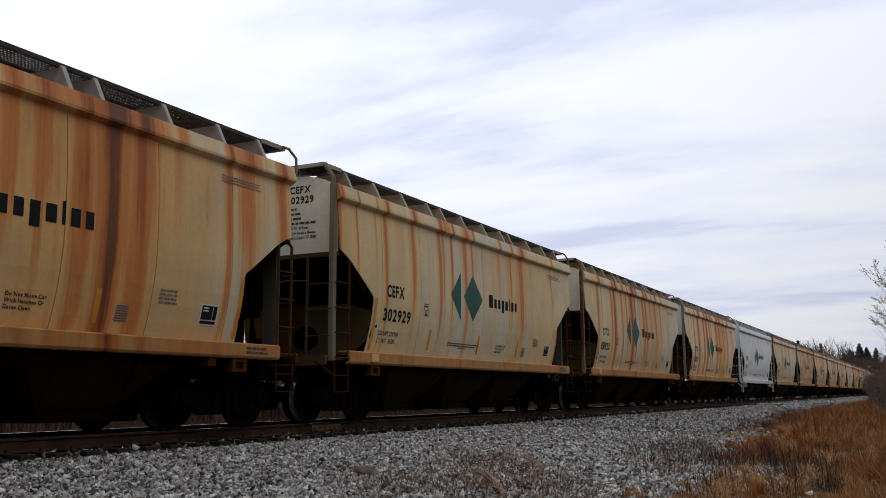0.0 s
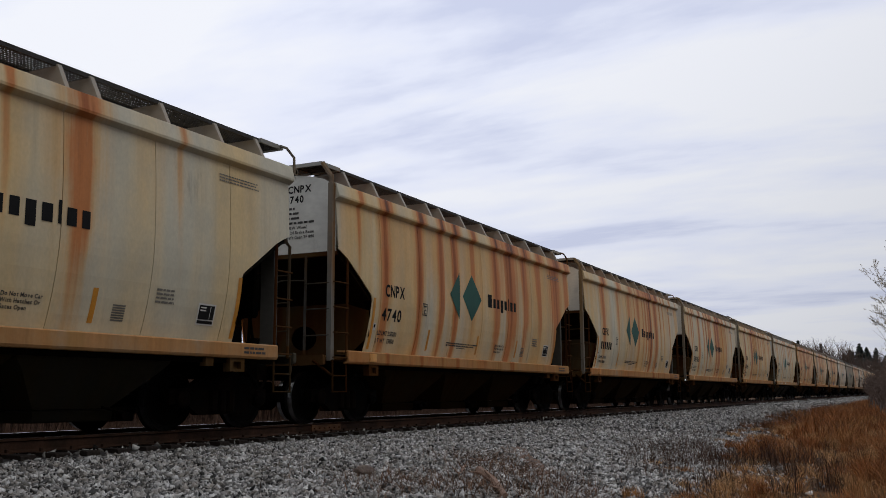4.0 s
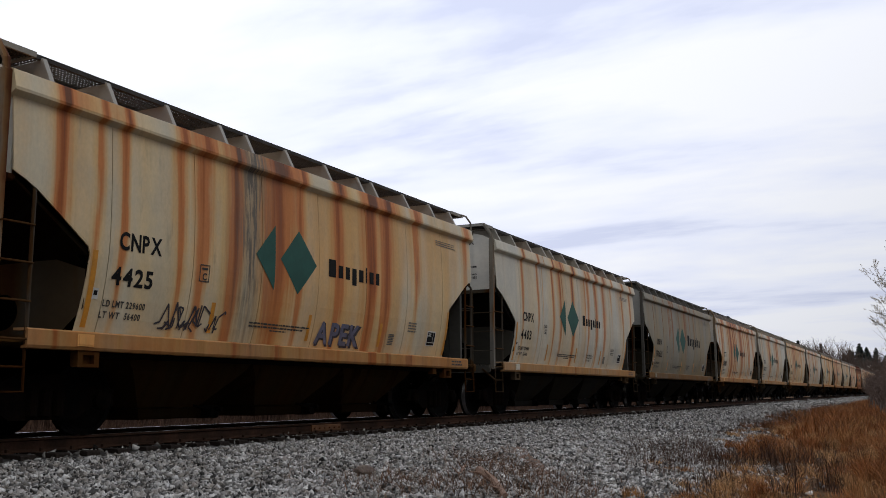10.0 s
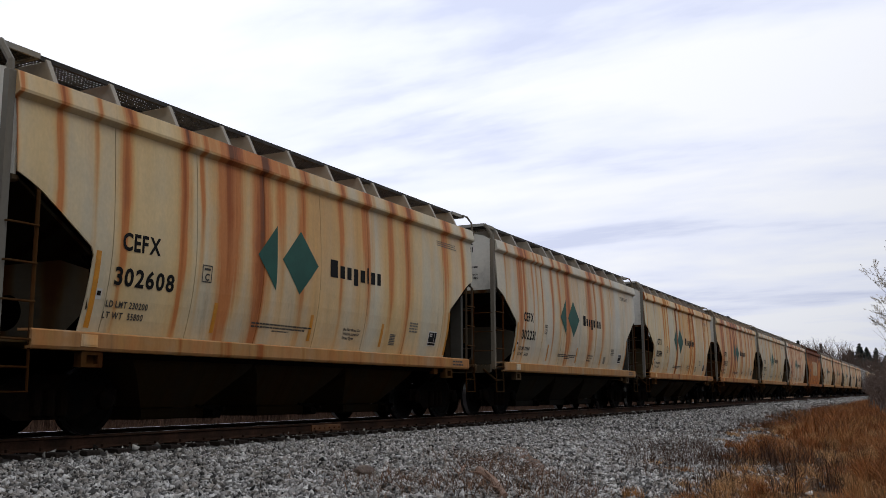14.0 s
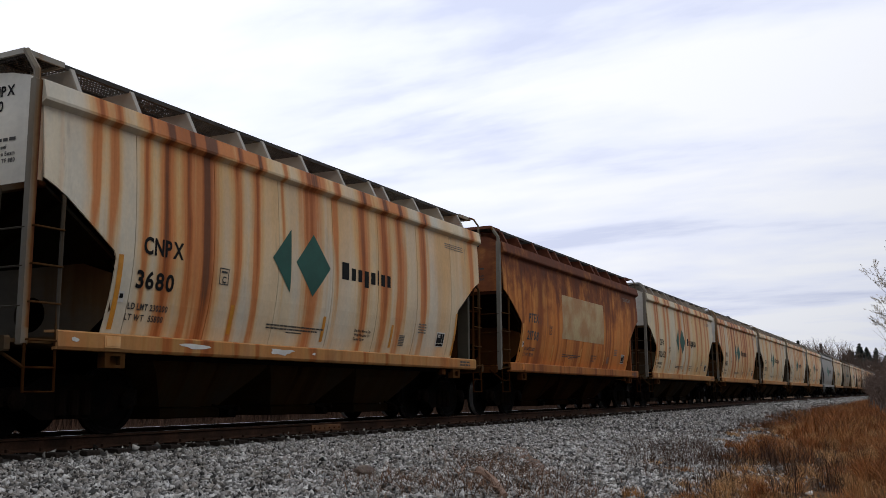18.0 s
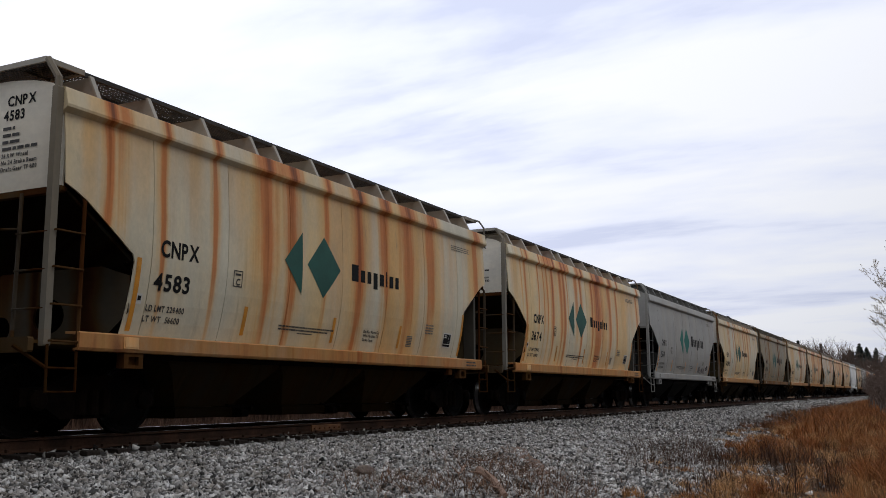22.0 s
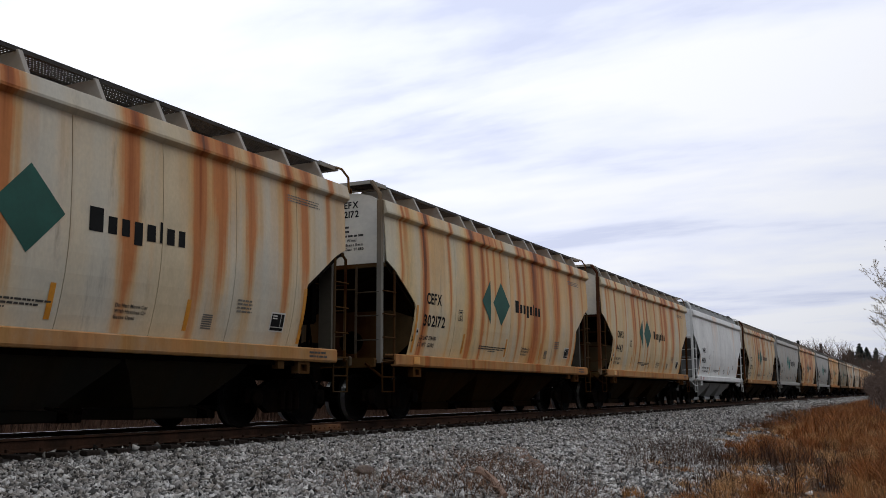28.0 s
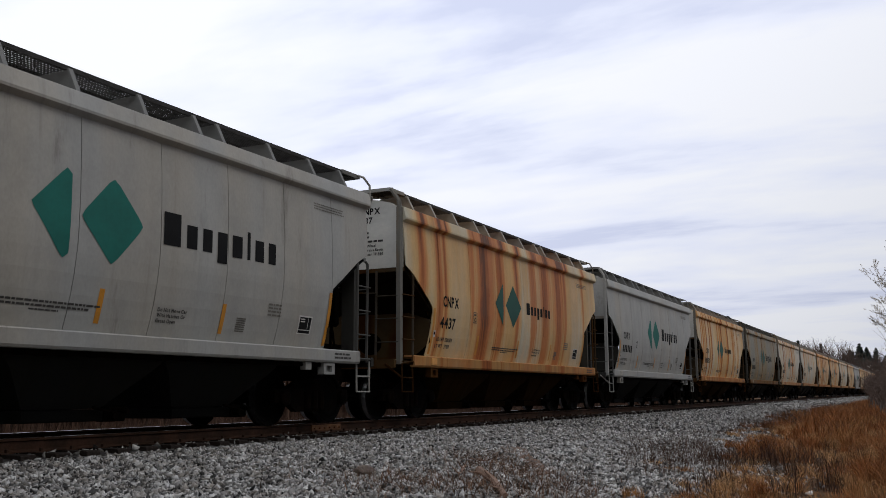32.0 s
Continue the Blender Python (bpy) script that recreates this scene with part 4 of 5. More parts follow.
def shared_decals():
    """Markings that all cars of the fleet carry alike: made once, laid on each car."""
    rnd = random.Random(21)
    half = diamond(Geo(), [(4.19, 2.70), (4.69, 3.23), (4.69, 2.17)], on_side)
    whole = diamond(Geo(), [(4.83, 2.70), (5.34, 3.235), (5.86, 2.70), (5.34, 2.165)], on_side)
    name = fleet_name(6.22, 2.57, 0.225, 1.0)
    stripe = {}
    for k, (y, z0, z1, lean) in enumerate(((0.93, 1.36, 2.33, 0.05), (3.27, 1.42, 1.86, 0.0), (5.76, 1.42, 1.86, 0.0), (8.15, 1.42, 1.86, 0.0), (10.93, 1.36, 2.28, -0.05))):
        g = Geo()
        strips(g, y, y + 0.085, z0, z1, on_side, 1, 8)
        stripe[k] = g.mesh("reflective_stripe", AMBER)
    box = Geo()
    for a, b, c, d in ((2.92, 3.13, 2.37, 2.385), (2.92, 3.13, 2.135, 2.15), (2.92, 2.935, 2.15, 2.37), (3.115, 3.13, 2.15, 2.37)):
        strips(box, a, b, c, d, on_side)
    lettering(box, "C", 2.985, 2.165, 0.10, on_side)
    strips(box, 2.96, 3.09, 2.31, 2.34, on_side)
    lines = bar_lines(Geo(), 4.2, 5.86, (1.615, 1.565), 0.026, on_side, rnd)
    bar_lines(lines, 4.75, 5.2, (1.52,), 0.02, on_side, rnd)
    block = Geo()
    for text, v in (("Do Not Move Car", 1.655), ("With Hatches Or", 1.58), ("Gates Open", 1.505)):
        lettering(block, text, 6.83, v, 0.052, on_side, 0.95)
    date = bar_lines(Geo(), 9.25, 9.62, (1.93, 1.875, 1.82, 1.765), 0.028, on_side, rnd)
    high = bar_lines(Geo(), 10.45, 11.45, (3.80, 3.755, 3.71), 0.020, on_side, rnd)
    plate = strips(Geo(), 10.12, 10.50, 1.52, 1.83, lambda u, v: on_side(u, v, 0.009), 1, 3)
    ink = strips(Geo(), 10.145, 10.475, 1.60, 1.805, lambda u, v: on_side(u, v, 0.012), 1, 2)
    strips(ink, 10.145, 10.475, 1.54, 1.585, lambda u, v: on_side(u, v, 0.012))
    small = strips(Geo(), 10.38, 10.39, 1.61, 1.795, lambda u, v: on_side(u, v, 0.015))
    for v in (1.72, 1.76):
        strips(small, 10.17, 10.29, v, v + 0.02, lambda u, v: on_side(u, v, 0.015))
    strips(small, 10.16, 10.47, 1.592, 1.596, lambda u, v: on_side(u, v, 0.015))
    mesh_grid = Geo()
    for k in range(7):
        strips(mesh_grid, 8.52, 8.74, 1.47 + 0.032 * k, 1.49 + 0.032 * k, on_side)
    mark = strips(Geo(), 1.01, 1.11, 1.72, 1.86, on_side)
    strips(mark, 1.03, 1.09, 1.77, 1.83, lambda u, v: on_side(u, v, 0.012))
    mark.m[1] = 1
    sillnote = bar_lines(Geo(), 11.05, 11.62, (1.20, 1.135), 0.034, lambda u, v: (1.614, u, v), rnd)
    return [
        ("emblem_half", half.mesh("emblem_half", GREEN), "green half-diamond emblem", "emblem"),
        ("emblem_diamond", whole.mesh("emblem_diamond", GREEN), "green diamond emblem", "emblem"),
        ("fleet_name_blocks", name.mesh("fleet_name_blocks", INK), "row of dark bars, one for each letter", "emblem"),
        *[("reflective_stripe", stripe[k], "amber reflective stripe", "") for k in range(5)],
        ("clearance_box", box.mesh("clearance_box", FAINT), "stencilled square with a letter C", ""),
        ("lining_note", lines.mesh("lining_note", FAINT), "worn small print", ""),
        ("gate_note", block.mesh("gate_note", FAINT), "worn small print", ""),
        ("shop_dates", date.mesh("shop_dates", PALE_PRINT), "worn small print", ""),
        ("eave_note", high.mesh("eave_note", PALE_PRINT), "worn small print", ""),
        ("data_plate", plate.mesh("data_plate", WHITE_INK), "white edged data plate", ""),
        ("data_plate_ink", ink.mesh("data_plate_ink", INK), "", ""),
        ("data_plate_print", small.mesh("data_plate_print", WHITE_INK), "", ""),
        ("code_grid", mesh_grid.mesh("code_grid", PALE_PRINT), "grey striped code label", ""),
        ("sensor_mark", mark.mesh("sensor_mark", [WHITE_INK, INK]), "", ""),
        ("sill_note", sillnote.mesh("sill_note", FAINT), "", ""),
    ]


def end_print():
    rnd = random.Random(5)
    g = Geo()
    for k, v in enumerate((3.90, 3.81, 3.72, 3.63)):
        bar_lines(g, 0.38, 0.38 + (0.24, 0.36, 0.33, 0.72)[k], (v,), 0.042, on_end, rnd)
    for text, v in (("36 RW Wheel", 3.535), ("No 24 Brake Beam", 3.445), ("Draft Gear TF 880", 3.355)):
        lettering(g, text, 0.38, v, 0.056, on_end, 0.95)
    return g.mesh("end_print", FAINT)


# The fleet in its order along the train: mark, number, paint, rust of the eight bays from the leading end (0 none, 9 all), extras.
# A dash stands for a number that is not to be read.
# After the stroke, the runs of rust that set the car apart: station in decimetres, breadth (h n m b w x, fine to broad), strength 1 to 9; s before it: soot.
FLEET = """
CEFX - cream 77898765 | 67b4 72w4 78b6 83w8 88w6 95b2 106m5 111w4 120b4
CEFX 302929 cream 43345543 | -3m3 3h3 10n2 14n5 25m4 37m4 39n3 43n4 50b4 54m3 69b2 77m3 84b4 107m2
CITX 151823 cream 33447754 | 3h2 10m5 14h3 25m4 29b6 37m5 43n4 50w7 55m5 66b5 70b5 77m3 84b4 92m3
CITX 151210 cream 44446854 bright | 4h5 10m2 15n6 24w6 36b6 43b7 50b5 55m5 67w6 74w5 85b4 96b5 110m2
CNPX 3316 white 00000000
CNPX 3515 cream 23233323 | 5h2 14h1 22n2 26n2 37b5 43m3 55m4 67m2 78w4 96m2
CNPX 4740 cream 45665655 | 4m3 14b6 28b6 38b5 45b6 54b4 68w5 77x6 87w5 97w4 110x5 119w4
CEFX - cream 44466555 | 50n2 54n3 60h2 65n5 69m5 73b5 76b7 84w6 92m3 97m3 107m3 117n2 16w4 33w3 47w3 59w4
CEFX 302480 cream 43344843 | 3n4 9m4 13n4 25b6 36m4 42m6 49w4 53m4 65w6 71x6 83b4 93m4 108b3
CEFX 302413 cream 33486554 | 3h2 14b6 26n4 31m2 37w7 44m5 49b4 55m5 66b5 76b3 85b4 91m4 109w3
CNPX 4473 cream 33233322 peeled | 5n5 11m3 16n5 26n3 36m4 45m5 51m3 56m3 67n2 77b4 85b5 96b4 107m2
CNPX 4798 cream 56647565 | -2n6 4m7 11m4 14m6 19w5 25m6 29n4 37b7 45w8 49w6 54m6 66b6 74w7 84w7 95b5 108w5
CITX 151369 cream 47455654 scrawl | 4n5 10m5 s18x6 26m4 36b6 44b6 50w5 53m5 59n3 66b6 70w5 s78w4 83b4 93b4 109b4
CNPX 4425 cream 44477554 scrawl mural | 4m6 10n4 14n5 25m5 30b5 37b6 s41x6 48x6 54m5 66b6 77w7 83w6 95b4 119b3
CNPX 4403 pale 22233222 | 14n4 25n4 29h2 37n5 43m5 45n3 54m6 66m3 69m4 77m5 85b4 94m2 107m3 117m3
CNPX 150635 dun 22222222 | 11h3 14h2 25h3 35n3 37n3 41m3 54n2 64b4 66m3 74m2 83m2
CITX 151380 pale 33555443 | 3n5 11b6 15n4 26n4 30m5 36w8 44b6 49b6 54m5 68x6 78m5 85m4 91b5 96b5 110w4
CEFX 302873 pale 22344222 | s-2m3 s2b5 9n4 s12n5 14h2 s18w2 30n2 36n4 41b7 44m5 69n3 76b6 82b5 99m2
CEFX 302608 cream 33465444 | -3h3 3n4 9n2 14n5 25m6 29n3 35w6 43b7 48b3 54m5 66m4 75b4 84b4 91b5 108b4 117m3
CEFX 302231 pale 22243332 | 2n2 12w4 15m5 21n3 24n3 28n3 36m4 42m4 49w5 70w5 76m3 83b4 93m2
CITX 151389 cream 23334444
CEFX 302639 cream 56765665 | 11x6 15m7 26m5 29n4 36w8 43m6 44w6 48b7 54b6 66b5 70b6 84b5 95b5 102m4 108b4
CEFX 302792 cream 34334544 dull | 4n2 10m4 14h1 28m3 40m4 60n2 65b4 77b5 95b3
CNPX 3680 pale 34545565 peeled bright | 5m4 8m4 14n5 18m8 22m7 26b8 33m6 38m6 45n3 53w6 61m4 70b6 78b6 84b6 94b5 118b4
PTEX 21708 cream 99999999 patch
CEFX 302452 cream 33344554 | 10b5 13m5 24b5 30b4 43n2 50w6 60b4 63n3 67w5 84w4 94b5 103w4 110b4
CNPX 4803 cream 34457764 | -3n5 4b7 9w3 14m5 25n6 29m4 36w7 44b7 50b3 54b6 66b6 72b6 78w6 84w6 96b5 108w5
CEFX 302786 cream 44344644 | 1w1 12n3 25b4 28m4 45b4 59n2 70x3 74w6 95w4 110m2
CNPX 4583 cream 33444665 | 4m5 6b2 14n4 25n4 37w5 44b5 54m4 65b6 75b5 84w5 94w4 117w3
CNPX 3674 cream 44334555 bright | 6n2 9n5 18h4 22h4 25n4 29m5 36m5 39m5 42n3 50b3 54m5 65m5 71x6 84b5 92m4 118m4
CNPX 1560 grey 00000000 teal tag
CEFX 302903 cream 32343333 | 12h2 22m3 25n4 28h2 36n4 42m5 53n3 70b4 76m4 84w4 94m3 108m1
CNPX 150590 dun 22222222
CITX - cream 45434543 | 69n5 71h3 75n6 77b7 s81b6 84n6 90m4 95n5 106m5 109b4 116m5 123n3
CEFX 302295 cream 33566667 scrawl tag | 3h4 10n2 13m3 28n4 30m5 36m5 42b6 47b4 51w7 59m4 76m4 85w5 94b4 104w5 118x5
CITX 151188 pale 22234333 | 9m3 18n4 28n2 s36w4 43m4 50b4 69b5 83b5 88w4 95b4 104b4 109b4 117m3
CEFX 302172 cream 34457665 | 3n4 5b2 13m8 25n4 36b7 43m6 46n4 50n4 54n4 65m5 69m4 77w7 83b5 94w5 106b5 117b3
CNPX 4443 cream 44444444 | 3m3 6m2 13n5 25n3 35b4 37m5 43m5 50n4 54m5 66m4 77b5 83w5 95w5 107b3
WFRX 414156 white 00010010 plain | 47x2 98x2 42b2
CITX 151772 cream 34445443 dull | 10m3 14n3 28m4 35b5 43w6 50m5 54m5 67w6 71b4 77m3 91b4 108w3
CNPX 1455 grey 00000000 teal
CNPX 4437 cream 56465565 | 4b6 12b6 15m5 29b4 36x8 45w6 56b6 68w5 77x6 88x7 93b5 109b4
CNPX - grey 00000000 teal
CEFX - cream 55456555
CNPX - dun 22222222
CEFX - pale 22344322
CITX - pale 33333333
CEFX - cream 55666555
CNPX - cream 44445444
CITX - pale 23333222
CEFX - cream 33454444
CNPX - grey 00000000 teal
CEFX - cream 44445544
CITX - cream 34434443
CNPX - pale 22333222
CEFX - cream 55455554
CEFX - cream 33344433
CNPX - dun 22222222
"""
PAINTS = {"cream": (0.03, 1.02), "pale": (0.38, 0.96), "white": (1.0, 1.16), "grey": (0.78, 0.64), "dun": (0.05, 0.44)}
LABELS = {
    "cream": "cream covered hopper car streaked with orange rust, green emblem",
    "pale": "pale grey covered hopper car with light rust streaks, green emblem",
    "white": "clean white covered hopper car with black markings",
    "grey": "plain grey covered hopper car with teal diamond emblem",
    "dun": "dirty brown-grey covered hopper car with faded green emblem",
}
CAR_PITCH = 14.0
CARS = []
BREADTHS = {"h": 0.07, "n": 0.12, "m": 0.18, "b": 0.28, "w": 0.42, "x": 0.65}
PANELS = {}


def scribble(geo, y0, y1, z0, z1, rnd, strokes=14, w=0.018):
    for k in range(strokes):
        u = y0 + (y1 - y0) * (k + rnd.uniform(0, 0.6)) / strokes
        v = rnd.uniform(z0, z0 + 0.35 * (z1 - z0))
        for _ in range(3):
            u2, v2 = u + rnd.uniform(-0.12, 0.16), rnd.uniform(z0, z1)
            d = Vector((u2 - u, v2 - v)).normalized()
            n = Vector((-d.y, d.x)) * w / 2
            geo.faces([on_side(u + n.x, v + n.y, 0.013), on_side(u2 + n.x, v2 + n.y, 0.013), on_side(u2 - n.x, v2 - n.y, 0.013), on_side(u - n.x, v - n.y, 0.013)], [(0, 1, 2, 3)])
            u, v = u2, v2
    return geo


def dress_car(car, spec, index, decals, end_mesh):
    spec, _, runs = spec.partition("|")
    mark, number, paint, bays, *extras = spec.split()
    known = []
    for word in runs.split():
        station, breadth, much = word.strip("s")[:-2], word[-2], int(word[-1]) / 9.0
        known.append((int(station) / 10.0, BREADTHS[breadth] / 2, -much if word[0] == "s" else much))
    kind = "plain" if "plain" in extras else "round" if paint in ("grey", "dun") else "common"
    for me, middle in PANELS[kind]:
        part("side_panel", me, None, car)["middle"] = middle
    rnd = random.Random(index * 7 + 1)
    grey, tone = PAINTS[paint]
    if "plain" in extras:
        tone = 1.26
    tone *= 1.12 if "bright" in extras else 0.90 if "dull" in extras else 1.0
    if paint == "grey" and "tag" in extras:
        tone = 0.55
    seed = (index * 0.618034) % 1.0
    mean = sum(int(b) for b in bays) / 8
    # dirt on the sheltered sheets, with the shade that falls there painted in
    grime_and_shade = 0.52 if "plain" in extras else 0.035 if paint == "white" else 0.055
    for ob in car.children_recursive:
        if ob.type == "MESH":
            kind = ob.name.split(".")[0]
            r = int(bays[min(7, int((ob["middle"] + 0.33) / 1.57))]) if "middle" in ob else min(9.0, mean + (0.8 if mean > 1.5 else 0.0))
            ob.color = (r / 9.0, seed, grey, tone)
            if known and kind in ("side_panel", "eave_beam", "side_sill"):
                if kind == "eave_beam":
                    ob.color = (mean / 22.0, seed, grey, tone * 0.94)
                ob["known"] = 1.0
                near = sorted(known, key=lambda q: abs(q[0] - ob["middle"]) - q[1])[:6] if kind == "side_panel" else known
                for k, q in enumerate(near):
                    ob["streak_%d" % k] = q
            # brackets stand against the sky: their unlit side is put into the tone
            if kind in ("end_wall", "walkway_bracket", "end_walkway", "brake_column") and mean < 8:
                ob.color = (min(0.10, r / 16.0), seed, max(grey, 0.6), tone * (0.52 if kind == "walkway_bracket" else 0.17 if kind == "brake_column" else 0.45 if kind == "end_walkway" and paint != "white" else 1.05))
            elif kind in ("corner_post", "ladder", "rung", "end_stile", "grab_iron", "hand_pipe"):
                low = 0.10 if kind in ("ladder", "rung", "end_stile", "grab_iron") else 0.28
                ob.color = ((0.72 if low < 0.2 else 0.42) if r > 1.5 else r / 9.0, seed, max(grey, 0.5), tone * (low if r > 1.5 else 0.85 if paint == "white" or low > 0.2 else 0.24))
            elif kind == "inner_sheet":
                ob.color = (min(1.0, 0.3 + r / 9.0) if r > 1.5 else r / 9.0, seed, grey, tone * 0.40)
            elif kind == "side_sill":
                ob.color = (0.50 + 0.05 * r if r > 1.5 else r / 9.0, seed, max(grey, 0.45), tone * (0.62 if r > 1.5 else 0.85))
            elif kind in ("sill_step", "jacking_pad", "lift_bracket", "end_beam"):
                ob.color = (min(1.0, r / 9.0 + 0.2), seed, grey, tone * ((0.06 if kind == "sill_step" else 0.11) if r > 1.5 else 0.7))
            # bays and open ends: tone holds dirt and the shade under the car
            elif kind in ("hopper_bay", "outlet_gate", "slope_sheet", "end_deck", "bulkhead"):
                ob.color = (r / 9.0, seed, grey, tone * grime_and_shade * ((0.22 if "plain" in extras else 0.3) if kind == "slope_sheet" else (0.40 if "plain" in extras else 1.7) if kind == "bulkhead" else (1.5 if "plain" in extras else 2.0) if kind == "end_deck" else (1.0 if "plain" in extras else 0.4) if kind == "outlet_gate" else 1.0))
    label = LABELS[paint]
    if "patch" in extras:
        label = "covered hopper car rusted brown all over with a painted-out panel"
    elif "plain" in extras:
        label = "clean white covered hopper car with no emblem and black markings"
    elif "mural" in extras or "scrawl" in extras:
        label = "rust-streaked cream covered hopper car with spray-painted scrawls, green emblem"
    elif mean >= 5:
        label = "heavily rusted orange and cream covered hopper car, green emblem"
    elif number == "3316":
        label = "clean white covered hopper car with a green emblem"
    tagged(car, label, "train car", "cars of the freight train")
    far = index >= 46
    for name, me, text, kind in decals:
        if kind == "emblem" and ("patch" in extras or "plain" in extras) or far and kind != "emblem" and name != "reflective_stripe" or "plain" in extras and name[:4] in ("data", "eave", "sens"):
            continue
        if kind == "emblem" and paint in ("grey", "dun", "white"):
            me = BIG_EMBLEM[name, paint]
        part(name, me, None, car, text)
    if "plain" in extras:
        g = Geo()
        for text, v in (("SPRG", 3.86), ("6 OC D5", 3.785), ("7 IC D6", 3.71), ("4 11C D8", 3.635), ("36 RW WHEELS", 3.56), ("NO 24 BRAKE BEAM", 3.485), ("DRAFT GEAR GRP J", 3.41), ("GRADE E COUPLER", 3.335)):
            lettering(g, text, 0.40, v, 0.054, on_end, 0.95)
        part("end_print", g, INK, car, "black stencilled small print")
    elif not far:
        part("end_print", end_mesh, None, car, "worn small print")
    ink = FAINT if "patch" in extras else INK
    g = Geo()
    wide = 0.80
    lettering(g, mark, 1.36, 2.40, 0.235, on_side, wide)
    part("reporting_mark", g, ink, car, "black stencilled lettering")
    g = Geo()
    if number == "-":
        for k in range(6):
            strips(g, 1.29 + 0.2 * k, 1.42 + 0.2 * k, 1.94, 2.18, on_side)
    else:
        lettering(g, number, 1.28, 1.935, 0.235, on_side, 1.0)
    part("car_number", g, ink, car, "black stencilled number")
    g = Geo()
    light = 558 + rnd.randrange(14)
    if "plain" in extras:
        lettering(g, "LD LMT 227200 LBS", 1.50, 1.66, 0.085, on_side, 0.85)
        lettering(g, "103050 KGS", 2.58, 1.66, 0.085, on_side, 0.85)
        lettering(g, "LT WT", 1.50, 1.50, 0.085, on_side, 0.85)
        lettering(g, "58800 LBS", 1.97, 1.50, 0.085, on_side, 0.85)
        lettering(g, "26650 KGS", 2.58, 1.50, 0.085, on_side, 0.85)
        note = bar_lines(Geo(), 0.45, 1.35, (1.225, 1.175, 1.125), 0.03, lambda u, v: (1.614, u, v), rnd)
        part("sill_warning", note, RED_INK, car, "small red warning print")
    else:
        lettering(g, "LD LMT %d00" % (2860 - light), 1.21, 1.645, 0.085, on_side, 0.85)
        lettering(g, "LT WT", 1.19, 1.50, 0.085, on_side, 0.85)
        lettering(g, "%d00" % light, 1.62, 1.50, 0.085, on_side, 0.85)
    part("load_limits", g, FAINT if paint != "white" else INK, car)
    g = Geo()
    lettering(g, mark, 0.44, 4.22, 0.135, on_end, 0.95)
    if number != "-":
        lettering(g, number, 0.38, 4.03, 0.135, on_end, 0.95)
    part("end_mark", g, INK, car)
    if "patch" in extras:
        g = Geo()
        strips(g, 3.98, 7.97, 2.08, 3.35, on_side, 2, 8)
        part("painted_out_panel", g, OLD_PATCH, car, "pale rectangle painted over the old emblem")
    if "scrawl" in extras:
        part("spray_scrawl", scribble(Geo(), 2.15, 3.75 if "tag" in extras else 3.45, 1.40, 1.92 if "tag" in extras else 1.82, rnd, 15, 0.042 if "tag" in extras else 0.026), SPRAY, car, "black spray-painted scrawl")
    if "mural" in extras:
        g = Geo()
        lettering(g, "APEK", 6.03, 1.385, 0.40, lambda u, v: on_side(u + 0.03, v - 0.02, 0.010), 1.0)
        part("spray_shadow", g, SPRAY, car, "black sprayed shadow of the letters")
        g = Geo()
        lettering(g, "APEK", 6.03, 1.40, 0.38, lambda u, v: on_side(u, v, 0.013), 1.02)
        part("spray_mural", g, SPRAY_BLUE, car, "violet-grey spray-painted lettering")
    if "peeled" in extras:
        for u, w, h in ((2.1, 0.62, 0.07), (4.05, 0.75, 0.10), (0.2, 0.12, 0.05), (5.3, 0.10, 0.04)):
            rim = []
            for k in range(14):
                t = 2 * math.pi * k / 14
                q = 1 + rnd.uniform(-0.35, 0.25)
                rim.append((1.614, u + w / 2 + w / 2 * q * math.cos(t), 1.19 + h / 2 * q * math.sin(t)))
            part("peeled_patch", Geo().faces(rim, [tuple(range(14))]), WHITE_INK, car, "bare white patch where the paint has peeled")
    if "tag" in extras:
        part("spray_scrawl", scribble(Geo(), 8.5, 10.0, 1.38, 1.70, rnd, 16, 0.026), SPRAY, car, "thin black spray-painted scrawl")


